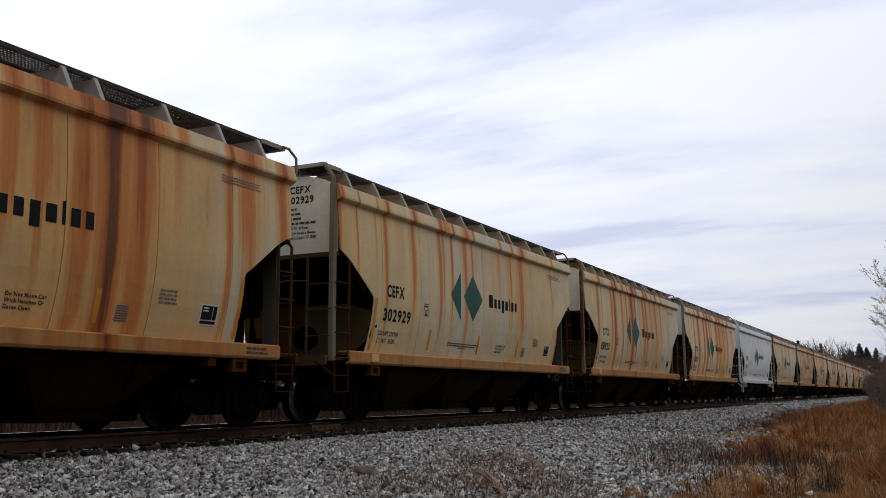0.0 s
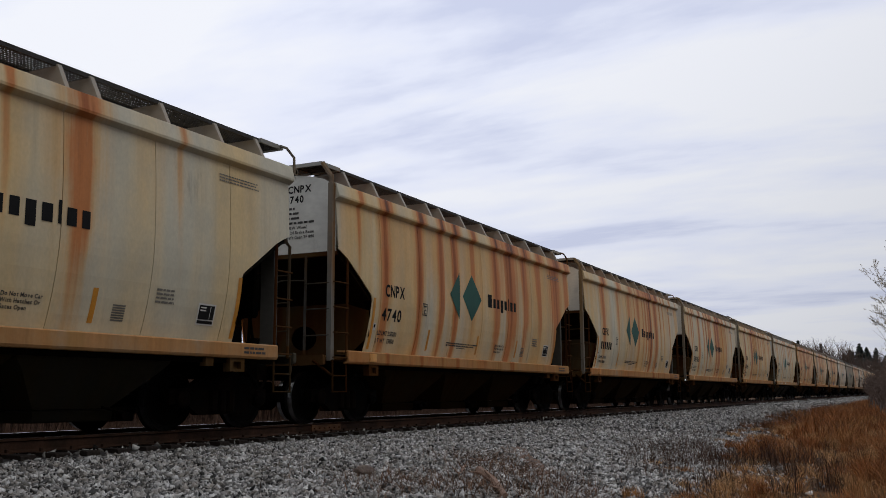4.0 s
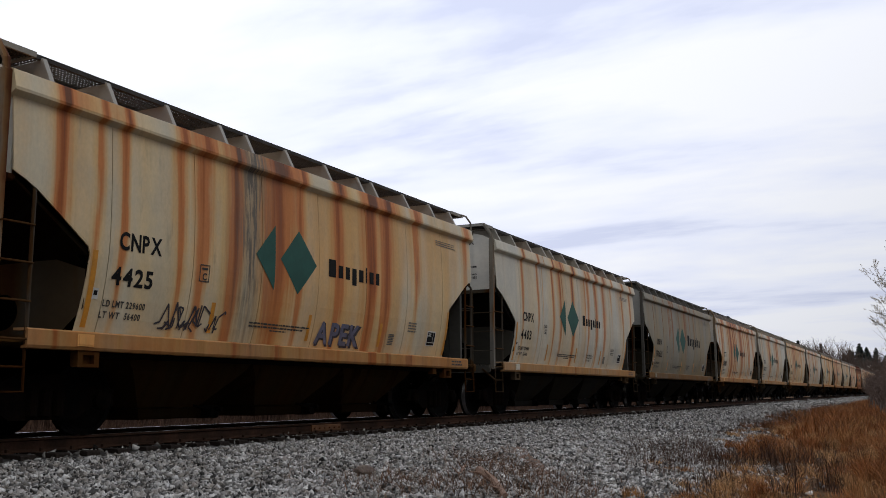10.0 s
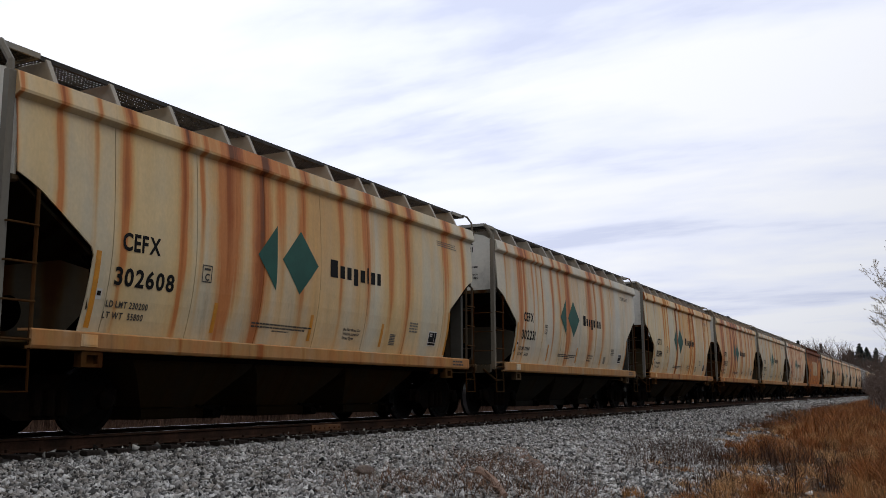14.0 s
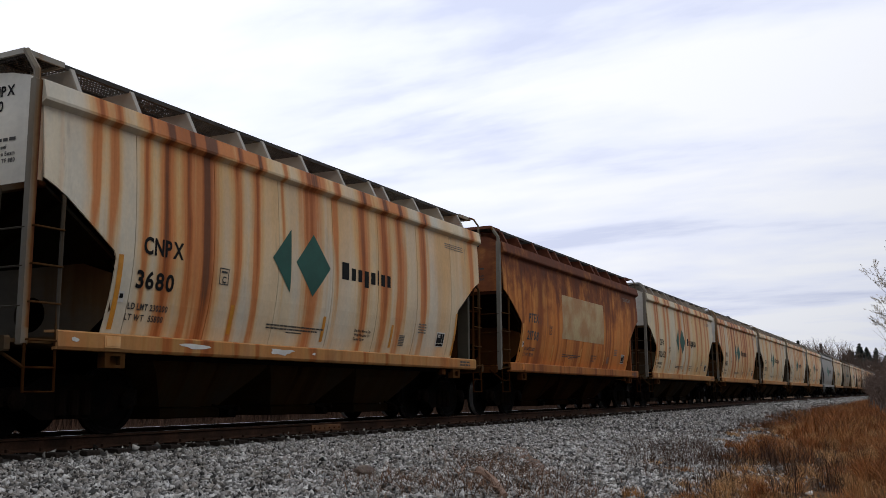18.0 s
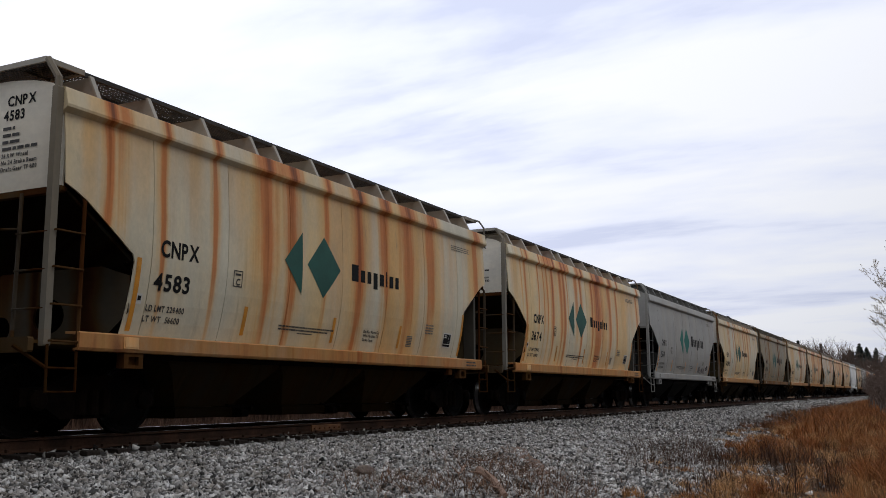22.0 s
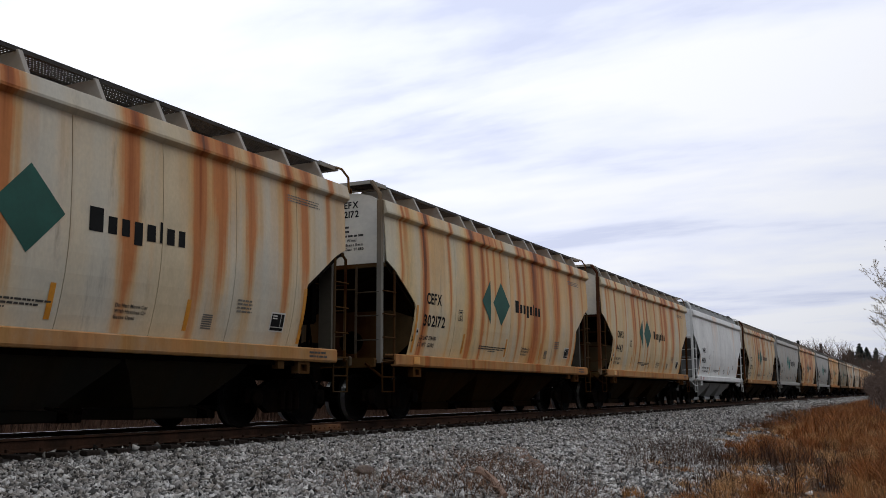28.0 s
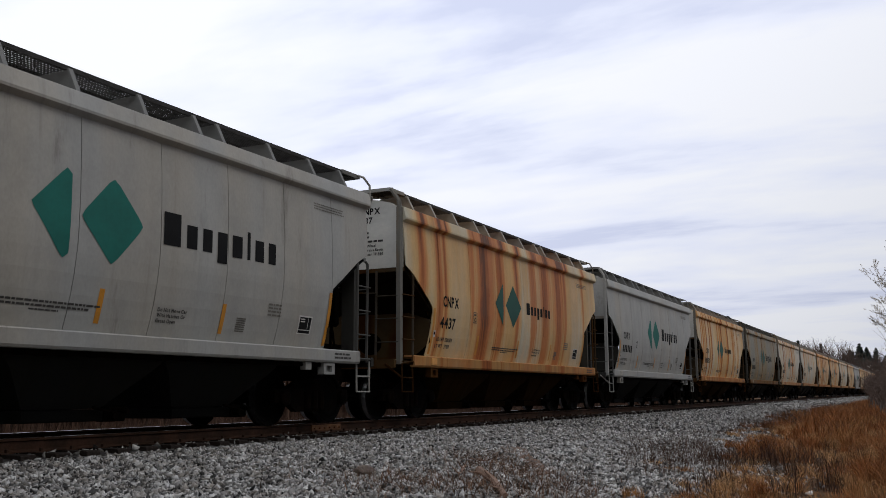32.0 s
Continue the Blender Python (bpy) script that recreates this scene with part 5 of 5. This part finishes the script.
def build_train():
    template = build_car()
    build_panels()
    decals = shared_decals()
    BIG_EMBLEM["emblem_half", "white"] = diamond(Geo(), [(4.50, 2.70), (5.03, 3.27), (5.03, 2.15)], on_side).mesh("emblem_half", GREEN)
    BIG_EMBLEM["emblem_diamond", "white"] = diamond(Geo(), [(5.09, 2.69), (5.63, 3.28), (6.20, 2.69), (5.63, 2.10)], on_side).mesh("emblem_diamond", GREEN)
    BIG_EMBLEM["fleet_name_blocks", "white"] = fleet_name(6.30, 2.62, 0.23, 1.05).mesh("fleet_name_blocks", INK)
    for paint, colour in (("grey", TEAL), ("dun", GREEN)):
        BIG_EMBLEM["emblem_half", paint] = diamond(Geo(), [(4.58, 2.78), (5.02, 3.22), (5.10, 3.29), (5.18, 3.24), (5.18, 2.22), (5.10, 2.17), (5.04, 2.22)], on_side).mesh("emblem_half", colour)
        BIG_EMBLEM["emblem_diamond", paint] = diamond(Geo(), [(5.35, 2.74), (5.40, 2.82), (5.80, 3.25), (5.87, 3.29), (5.94, 3.25), (6.34, 2.82), (6.39, 2.74), (6.34, 2.66), (5.95, 2.23), (5.88, 2.18), (5.81, 2.23), (5.40, 2.66)], on_side).mesh("emblem_diamond", colour)
        BIG_EMBLEM["fleet_name_blocks", paint] = fleet_name(6.76, 2.575, 0.335, 1.46).mesh("fleet_name_blocks", INK)
    end_mesh = end_print()
    specs = FLEET.split("\n")[1:-1]
    for i, spec in enumerate(specs):
        car = template if i == 0 else copy_thing(template, pose(0, 0.54 + CAR_PITCH * i, 0))
        CARS.append(car)
        if i >= 46:
            for ob in [o for o in car.children_recursive if o.name.split(".")[0] in FINE_PARTS]:
                bpy.data.objects.remove(ob)
    for i, (car, spec) in enumerate(zip(CARS, specs)):
        dress_car(car, spec, i, decals, end_mesh)


BIG_EMBLEM = {}
# what is left off the cars that stay far down the line
FINE_PARTS = ("rung", "grab_iron", "sill_step", "end_stile", "jacking_pad", "lift_bracket", "placard_holder", "brake_cylinder", "bearing_cap", "coupler", "hand_pipe", "outlet_gate", "sill_flange", "end_beam", "inner_sheet", "hatch_coaming", "brake_wheel", "brake_column")
build_train()


# ---- ballast stones ----
def stone_field(name, count, place, size, seed):
    """Broken stones scattered on the bank, joined into one mesh."""
    rng = np.random.default_rng(seed)
    base = np.array([(1, 0, 0), (-1, 0, 0), (0, 1, 0), (0, -1, 0), (0, 0, 1), (0, 0, -1)], float)
    tri = np.array([(0, 2, 4), (2, 1, 4), (1, 3, 4), (3, 0, 4), (2, 0, 5), (1, 2, 5), (3, 1, 5), (0, 3, 5)])
    at = place(rng, count)
    count = len(at)
    s = (size[0] + (size[1] - size[0]) * rng.uniform(0, 1, (count, 1, 1)) ** 1.7) * rng.uniform(0.55, 1.6, (count, 1, 3))
    v = (base[None] + rng.uniform(-0.55, 0.55, (count, len(base), 3))) * s
    q = rng.normal(size=(count, 4))
    q /= np.linalg.norm(q, axis=1)[:, None]
    w, x, y, z = q.T
    rot = np.stack([1 - 2 * (y * y + z * z), 2 * (x * y - w * z), 2 * (x * z + w * y), 2 * (x * y + w * z), 1 - 2 * (x * x + z * z), 2 * (y * z - w * x), 2 * (x * z - w * y), 2 * (y * z + w * x), 1 - 2 * (x * x + y * y)], 1).reshape(-1, 3, 3)
    v = np.einsum("nij,nkj->nki", rot, v) + at[:, None]
    f = tri[None] + (np.arange(count) * len(base))[:, None, None]
    me = bpy.data.meshes.new(name)
    me.vertices.add(count * len(base)); me.loops.add(f.size); me.polygons.add(count * len(tri))
    me.vertices.foreach_set("co", v.ravel())
    me.loops.foreach_set("vertex_index", f.ravel())
    me.polygons.foreach_set("loop_start", np.arange(0, f.size, 3))
    me.polygons.foreach_set("loop_total", np.full(count * len(tri), 3))
    me.materials.append(STONE)
    me.update(calc_edges=True)
    return new(name, me)


def bank_spot(y0, y1, x0):
    def spots(rng, count):
        ys = rng.uniform(y0, y1, count)
        xs = rng.uniform(x0, 9.6, count)
        keep = [(x, y, ground_z(x, y) + rng.uniform(-0.012, 0.025)) for x, y in zip(xs, ys) if x < grass_edge(y) + rng.exponential(0.35) - 0.3 and x > 10.6 - 1.45 * y - 1.0]
        return np.array(keep)
    return spots


tagged(stone_field("ballast_stones", 185000, bank_spot(3.5, 22.0, 1.36), (0.010, 0.034), 1), "grey crushed stone ballast on the bank", "gravel", kind="stuff")
tagged(stone_field("ballast_stones", 36000, bank_spot(22.0, 60.0, 1.32), (0.018, 0.040), 2), "grey crushed stone ballast on the bank", "gravel", kind="stuff")
tagged(stone_field("ballast_stones", 30000, bank_spot(60.0, 260.0, 1.15), (0.05, 0.095), 5), "grey crushed stone ballast on the bank", "gravel", kind="stuff")
tagged(stone_field("ballast_stones", 9000, lambda rng, c: np.array([(x, y, -0.225 + rng.uniform(-0.015, 0.015)) for x, y in zip(rng.uniform(-2.4, 1.2, c), rng.uniform(3.0, 40.0, c))]), (0.03, 0.05), 3), "grey crushed stone between the rails", "gravel", kind="stuff")


# ---- grass, weeds, deadwood ----
def blade_field(name, count, place, height, width, mat, seed, lean=0.35):
    """Dry blades: each a narrow bent strip."""
    rng = np.random.default_rng(seed)
    at = place(rng, count)
    count = len(at)
    h = rng.uniform(height[0], height[1], count) * at[:, 3]
    a = rng.uniform(0, 2 * np.pi, count)
    b = rng.uniform(0, 2 * np.pi, count)
    bend = rng.uniform(0.05, lean, count) * h
    w = rng.uniform(width[0], width[1], count) / 2
    dx, dy, sx, sy = np.cos(a), np.sin(a), np.cos(b), np.sin(b)
    rows = []
    for k, (up, out, wide) in enumerate(((0, 0, 1.0), (0.5, 0.28, 0.8), (1.0, 1.0, 0.12))):
        for s in (-1, 1):
            rows.append(np.stack([at[:, 0] + dx * bend * out + s * sx * w * wide, at[:, 1] + dy * bend * out + s * sy * w * wide, at[:, 2] + h * up * (1 - 0.15 * out)], 1))
    v = np.stack(rows, 1)
    f = np.array([(0, 1, 3, 2), (2, 3, 5, 4)])[None] + (np.arange(count) * 6)[:, None, None]
    me = bpy.data.meshes.new(name)
    me.vertices.add(count * 6); me.loops.add(f.size); me.polygons.add(count * 2)
    me.vertices.foreach_set("co", v.ravel())
    me.loops.foreach_set("vertex_index", f.ravel())
    me.polygons.foreach_set("loop_start", np.arange(0, f.size, 4))
    me.polygons.foreach_set("loop_total", np.full(count * 2, 4))
    me.materials.append(mat)
    me.update(calc_edges=True)
    return new(name, me)


def verge_spot(y0, y1, soft, clump=0.42, tufts=0, reach=0.16, edge=0.0):
    """Spots on the verge, gathered in tufts."""
    def spots(rng, count):
        keep, rows = [], []
        n = tufts or count
        for x, y in zip(rng.uniform(5.5, 12.5, n), rng.uniform(y0, y1, n)):
            c = noise.noise((x * 0.9, y * 0.5, 5.0)) * 0.5 + 0.5
            if x > grass_edge(y) + edge + soft * rng.normal() and c > clump * rng.uniform(0.2, 1.3) and x < 11.2:
                keep.append((x, y, (0.35 + 0.75 * c * rng.uniform(0.5, 1.4)) * min(1.0, max(0.4, 0.55 + 0.4 * (x - grass_edge(y))))))
        each = max(1, int(count / max(1, len(keep)))) if tufts else 1
        for x, y, h in keep:
            for q in range(each):
                a, r = rng.uniform(0, 6.283), reach * rng.uniform(0, 1) ** 0.7
                u, v = (x + r * math.cos(a), y + r * math.sin(a)) if tufts else (x, y)
                rows.append((u, v, ground_z(u, v) - 0.02, h))
        return np.array(rows)
    return spots


tagged(blade_field("dead_grass", 40000, verge_spot(6.5, 29, 0.35, 1.25, 2100, 0.17, -0.25), (0.14, 0.46), (0.004, 0.009), STRAW, 11, 1.7), "matted straw-coloured dead grass on the verge", "grass", kind="stuff")
tagged(blade_field("dead_grass", 36000, verge_spot(10, 34, 0.5, 1.35, 1500, 0.13, 0.25), (0.16, 0.62), (0.004, 0.009), GRASS, 16, 0.8), "orange-brown dead grass on the verge", "grass", kind="stuff")
tagged(blade_field("dead_grass", 60000, verge_spot(24, 110, 0.8, 1.0, 4200, 0.30, 0.15), (0.25, 0.85), (0.009, 0.018), GRASS, 12, 0.7), "orange-brown dead grass on the verge", "grass", kind="stuff")
tagged(blade_field("dry_weeds", 26000, verge_spot(8, 110, 0.8, 0.7, 1100, 0.25, -0.35), (0.20, 0.80), (0.004, 0.010), WEED, 13, 0.5), "dark brown dry weed stems", "weeds", kind="stuff")


def fringe_spot(rng, count):
    """Thin stalks that stand on the gravel before the verge."""
    near = rng.uniform(0, 1, count) < 0.22
    y = np.where(near, rng.normal(16.0, 1.7, count), rng.uniform(26, 75, count))
    rows = []
    for v, n in zip(y, near):
        u = grass_edge(v) - (0.45 if n else 0.2) + rng.normal() * (0.55 if n else 0.45)
        if noise.noise((u * 1.6, v * 0.8, 7.0)) > -0.12:
            rows.append((u, v, ground_z(u, v) - 0.02, rng.uniform(0.5, 1.1)))
    return np.array(rows)


tagged(blade_field("dry_weeds", 11000, fringe_spot, (0.10, 0.58), (0.003, 0.008), WEED, 17, 1.0), "grey-brown dry weed stalks on the gravel edge", "weeds", kind="stuff")


def thicket_spot(rng, count):
    ys, xs = rng.uniform(-10, 110, count), rng.uniform(-26, -15, count)
    return np.array([(x, y, ground_z(x, y) - 0.05, 0.6 + 0.5 * (noise.noise((x * 0.3, y * 0.25, 4.0)) + 1)) for x, y in zip(xs, ys)])


tagged(blade_field("leafless_thicket", 42000, thicket_spot, (1.4, 3.4), (0.04, 0.10), WEED, 18, 0.5), "leafless brown thicket beyond the field", "brush", kind="stuff")


def far_spot(rng, count):
    ys, xs = rng.uniform(4, 90, count), rng.uniform(-12, -3.0, count)
    return np.array([(x, y, ground_z(x, y) - 0.02, 0.6 + 0.4 * (noise.noise((x, y * 0.4, 2.0)) + 1)) for x, y in zip(xs, ys)])


tagged(blade_field("field_weeds", 60000, far_spot, (0.35, 0.95), (0.015, 0.03), WEED, 15, 0.4), "grey-brown dead weeds beyond the track", "weeds", kind="stuff")


def debris_spot(rng, count):
    u = rng.uniform(0, 1, count)
    low = rng.uniform(0, 1, count) < 0.45
    xs = np.where(low, rng.normal(6.1, 0.75, count), 4.6 + 2.9 * u + rng.normal(0, 0.35, count))
    ys = np.where(low, rng.normal(9.3, 0.6, count), 13.2 - 3.6 * u + rng.normal(0, 0.45, count))
    return np.array([(x, y, ground_z(x, y) - 0.01, 0.8) for x, y in zip(xs, ys)])


tagged(blade_field("brush_litter", 3200, debris_spot, (0.05, 0.30), (0.004, 0.010), LITTER, 14, 1.8), "tangled dead brush lying on the gravel", "brush", kind="stuff")


def build_deadwood():
    rnd = random.Random(8)
    for k, (a, b, r) in enumerate((((5.75, 11.0), (7.0, 8.9), 0.055), ((5.2, 11.7), (5.7, 10.5), 0.022), ((4.9, 12.6), (5.6, 12.2), 0.018))):
        g = Geo()
        pts = []
        for i in range(7):
            t = i / 6
            x, y = a[0] + (b[0] - a[0]) * t + rnd.uniform(-0.03, 0.03), a[1] + (b[1] - a[1]) * t + rnd.uniform(-0.03, 0.03)
            pts.append((x, y, ground_z(x, y) + r * 0.8 + 0.02))
        g.tube(pts, r, 7, r_end=r * 0.6)
        for i in (2, 3, 5):
            p = Vector(pts[i])
            g.tube([p, p + Vector((rnd.uniform(-0.2, 0.2), rnd.uniform(-0.2, 0.2), rnd.uniform(0.03, 0.12)))], r * 0.4, 5, r_end=0.004)
        tagged(part("fallen_branch", g, DEADWOOD), "weathered dead branch lying on the gravel", "branch", "fallen branches")
    g = Geo()
    a = Vector((4.5, 15.0, 0)); b = Vector((6.45, 11.6, 0))
    d = (b - a).normalized(); n = Vector((-d.y, d.x, 0))
    vs = []
    for i in range(6):
        p = a + (b - a) * i / 5
        w = 0.13 + rnd.uniform(-0.05, 0.05)
        z = ground_z(p.x, p.y) + 0.005
        vs += [tuple(p + n * w + Vector((0, 0, z))), tuple(p - n * w + Vector((0, 0, z))), tuple(p - n * w + Vector((0, 0, z + 0.03))), tuple(p + n * w + Vector((0, 0, z + 0.03)))]
    fs = [(4 * i + j, 4 * i + (j + 1) % 4, 4 * i + 4 + (j + 1) % 4, 4 * i + 4 + j) for i in range(5) for j in range(4)] + [(3, 2, 1, 0), (20, 21, 22, 23)]
    tagged(part("rotten_plank", g.faces(vs, fs), RED_PLANK), "rotten reddish plank lying on the gravel", "plank")


def build_fieldstone():
    """One rounded stone that lies loose on the ballast."""
    rnd = random.Random(12)
    bm = bmesh.new()
    bmesh.ops.create_icosphere(bm, subdivisions=3, radius=0.105)
    for v in bm.verts:
        v.co *= 1 + 0.22 * noise.noise(v.co * 9) + 0.06 * noise.noise(v.co * 30)
        v.co.x *= 1.25
        v.co.z *= 0.72
    me = bpy.data.meshes.new("fieldstone")
    bm.to_mesh(me)
    bm.free()
    me.materials.append(FIELDSTONE)
    ob = tagged(new("fieldstone", me), "rounded brown stone lying on the grey ballast", "stone")
    ob.matrix_basis = pose(4.84, 9.76, ground_z(4.84, 9.76) + 0.065, 0, 0, rnd.uniform(0, 90))


build_deadwood()
build_fieldstone()


# ---- trees ----
def grow(geo, start, way, length, r, depth, rnd, tips, spread=0.6, lift=0.1, sides=5):
    """A limb that bends and forks into thinner limbs."""
    pts = [Vector(start)]
    d = Vector(way).normalized()
    steps = 4
    for i in range(steps):
        d = (d + Vector((rnd.uniform(-1, 1), rnd.uniform(-1, 1), rnd.uniform(-0.6, 1) + lift)) * 0.16).normalized()
        pts.append(pts[-1] + d * length / steps)
    geo.tube(pts, r, sides if depth > 1 else 3, r_end=r * 0.55)
    if depth == 0:
        tips.append((pts, d))
        return
    for k in range(rnd.choice((3, 4, 4, 5))):
        at = pts[rnd.choice((2, 3, 4, 4))]
        side = Vector((rnd.uniform(-1, 1), rnd.uniform(-1, 1), rnd.uniform(-0.3, 0.7)))
        grow(geo, at, d * (1 - spread * 0.6) + side * spread, length * rnd.uniform(0.5, 0.78), r * 0.52, depth - 1, rnd, tips, spread, lift, sides)


def bare_tree(name, x, y, height, seed, label, depth=4, r=0.07, stems=1, buds=0, lean=(0, 0), spread=0.6):
    rnd = random.Random(seed)
    tree = tagged(new(name), label, "tree", "bare trees")
    tree.location = (x, y, ground_z(x, y) - 0.05)
    tips = []
    trunk, crown = Geo(), Geo()
    for s in range(stems):
        base = Vector((rnd.uniform(-0.2, 0.2) * (stems > 1), rnd.uniform(-0.2, 0.2) * (stems > 1), 0))
        top = base + Vector((lean[0] * height * 0.45 + rnd.uniform(-0.1, 0.1) * height * 0.3, lean[1] * height * 0.45 + rnd.uniform(-0.1, 0.1) * height * 0.3, height * 0.5))
        mid = (base + top) / 2 + Vector((rnd.uniform(-0.05, 0.05), rnd.uniform(-0.05, 0.05), 0)) * height
        trunk.tube([base, mid, top], r, 7, r_end=r * 0.6)
        for p, f in ((mid, 0.32), (mid.lerp(top, 0.5), 0.34), (top, 0.36), (top, 0.32)):
            w = Vector((rnd.uniform(-1, 1) + lean[0], rnd.uniform(-1, 1) + lean[1], rnd.uniform(0.5, 1.4)))
            grow(crown, p, w, height * f, r * 0.5, depth - 1, rnd, tips, spread)
    part("trunk", trunk, BARK, tree)
    part("crown", crown, TWIG, tree)
    if buds:
        leaf = Geo()
        for pts, d in tips:
            for k in range(buds):
                p = pts[0].lerp(pts[-1], rnd.random()) + Vector((rnd.uniform(-1, 1), rnd.uniform(-1, 1), rnd.uniform(-1, 1))) * 0.015
                a = Vector((rnd.uniform(-1, 1), rnd.uniform(-1, 1), rnd.uniform(-1, 1))).normalized() * rnd.uniform(0.014, 0.030)
                b = a.orthogonal().normalized() * rnd.uniform(0.007, 0.013)
                leaf.faces([tuple(p - a), tuple(p + b), tuple(p + a), tuple(p - b)], [(0, 1, 2, 3)])
        part("buds", leaf, BUD, tree, "small pale opening buds")
    return tree


def conifer(x, y, height, seed, thin=1.0):
    rnd = random.Random(seed)
    tree = tagged(new("spruce_tree"), "dark green spruce in the distant woods", "tree", "distant spruces")
    tree.location = (x, y, ground_z(x, y) - 0.1)
    part("trunk", Geo().tube([(0, 0, 0), (0.05, 0, height * 0.5), (0, 0, height)], height * 0.014, 6, r_end=0.02), BARK, tree)
    g = Geo()
    z = height * 0.16
    while z < height * 0.99:
        reach = (height - z) * 0.21 * thin * rnd.uniform(0.6, 1.2) + 0.15
        for k in range(13):
            a = rnd.uniform(0, 2 * math.pi)
            for q in range(5):
                f = (q + rnd.random()) / 5
                c = Vector((math.cos(a) * reach * f, math.sin(a) * reach * f, z - reach * f * 0.25 + rnd.uniform(-0.15, 0.15)))
                s = rnd.uniform(0.22, 0.48) * (0.5 + reach * 0.35)
                d = Vector((math.cos(a), math.sin(a), -0.4)) * s * 1.5
                e = Vector((-math.sin(a), math.cos(a), rnd.uniform(-0.4, 0.4))) * s
                g.faces([tuple(c - d), tuple(c + e), tuple(c + d), tuple(c - e)], [(0, 1, 2, 3)])
        z += height * 0.026
    part("crown", g, NEEDLE, tree)
    return tree


def plant_trees():
    rnd = random.Random(3)
    bare_tree("budding_tree", 11.32, 27.0, 3.6, 41, "slender bare tree with pale opening buds", 5, 0.045, 2, 14, (-0.10, 0.0), 0.55)
    bare_tree("budding_tree", 11.1, 34.0, 3.6, 44, "slender bare tree with pale opening buds", 4, 0.06, 2, 5, (-0.1, 0.0), 0.6)
    # brush at the far end of the verge
    for k in range(30):
        y = 42 + 3.0 * k
        bare_tree("bare_shrub", 10.78 - y * rnd.uniform(0.030, 0.045), y, rnd.uniform(1.7, 2.9) if y > 60 else rnd.uniform(1.2, 2.2), 60 + k, "leafless grey-brown shrub on the verge", 3, 0.025, 4, 0, (0, 0), 0.7)
    # woods beyond the track
    for x, y, h, wide in ((-19.6, 174, 15.4, 0.7), (-18.9, 274, 15.8, 0.8), (-19.0, 340, 17.9, 0.9), (-13.0, 345, 16.0, 1.9), (-10.3, 352, 18.4, 2.0), (-8.0, 348, 16.8, 2.1), (-5.5, 356, 16.4, 1.7), (-11.9, 372, 17.4, 2.0), (-3.0, 365, 13.5, 1.8), (-0.5, 380, 12.5, 1.8), (2.5, 372, 12.0, 1.9), (5.5, 385, 13.0, 1.8), (-16.0, 360, 15.0, 1.3), (9.5, 392, 13.5, 1.8), (13.5, 380, 12.5, 1.8), (-11.8, 338, 15.0, 2.0), (-9.0, 335, 16.0, 2.2), (-6.8, 340, 14.0, 2.2), (-14.5, 342, 12.5, 2.0)):
        conifer(x + (2.5 if wide > 1 else 0.0), y, h, int(y + h * 10), wide)
    for k, (x, y, h) in enumerate(((-27, 330, 14.0), (-24, 318, 14.5), (-22, 322, 15.5), (-29, 352, 14.0), (-25, 340, 15.5), (-36, 240, 8.5), (-20, 336, 14.5), (-8, 330, 10.0), (-4, 340, 9.5), (-1, 330, 9.5), (-6, 300, 9.0), (-3, 290, 8.5), (-9, 300, 9.0), (-11, 310, 10.5), (-14, 315, 12.0), (-17, 320, 13.0))):
        bare_tree("bare_tree", x + 6.0, y, h, 90 + k, "leafless grey birch in the distant woods", 4, 0.30, 2, 0, (0, 0), 0.45)
    for k in range(24):
        bare_tree("bare_tree", -46 + rnd.uniform(-7, 4), 30 + 2.6 * k + rnd.uniform(-1.5, 1.5), rnd.uniform(6.5, 9.0), 120 + k, "leafless grey tree at the edge of the field", 3, 0.07, 2, 0, (0, 0), 0.55)


plant_trees()


# ---- what moves ----
# How many car lengths the train has come on since the start.
RUN = [
    (0.0, 0.0), (1.0, 1.249), (2.0, 2.503), (3.0, 3.759), (6.0, 7.488), (7.0, 8.744), (8.0, 10.0), (9.0, 11.238), (10.0, 12.495), (11.0, 13.744), (12.0, 14.998), (13.0, 16.234), (14.0, 17.491),
    (17.0, 21.210), (18.0, 22.464), (19.0, 23.702), (20.0, 24.949), (21.0, 26.194), (22.0, 27.441), (23.0, 28.680), (24.0, 29.921), (27.0, 33.642), (28.0, 34.881), (29.0, 36.12), (30.0, 37.358), (31.0, 38.592), (32.0, 39.826),
]


def run_at(t):
    for (a, u), (b, v) in zip(RUN, RUN[1:]):
        if t <= b:
            return u + (v - u) * (t - a) / (b - a)
    return RUN[-1][1]


def motions():
    for i, car in enumerate(CARS):
        walk(car, [(t, pose(0, 0.54 + CAR_PITCH * (i - s), 0)) for t, s in RUN])
    # the wheels roll: two phases, shared by all wheelsets
    for k in (0, 1):
        first = WHEELSETS[k]
        y = first.matrix_basis.translation.y
        walk(first, [(j / FPS, pose(0, y, 0.457, math.degrees(CAR_PITCH * run_at(j / FPS) / 0.457))) for j in range(32 * FPS + 1)])
        act = first.animation_data.action
        for ob in scene.objects:
            if ob.name.split(".")[0] == "wheelset" and ob is not first and abs(ob.matrix_basis.translation.y - y) < 0.01:
                data = ob.animation_data_create()
                data.action = act
                data.action_slot = act.slots[0]


motions()
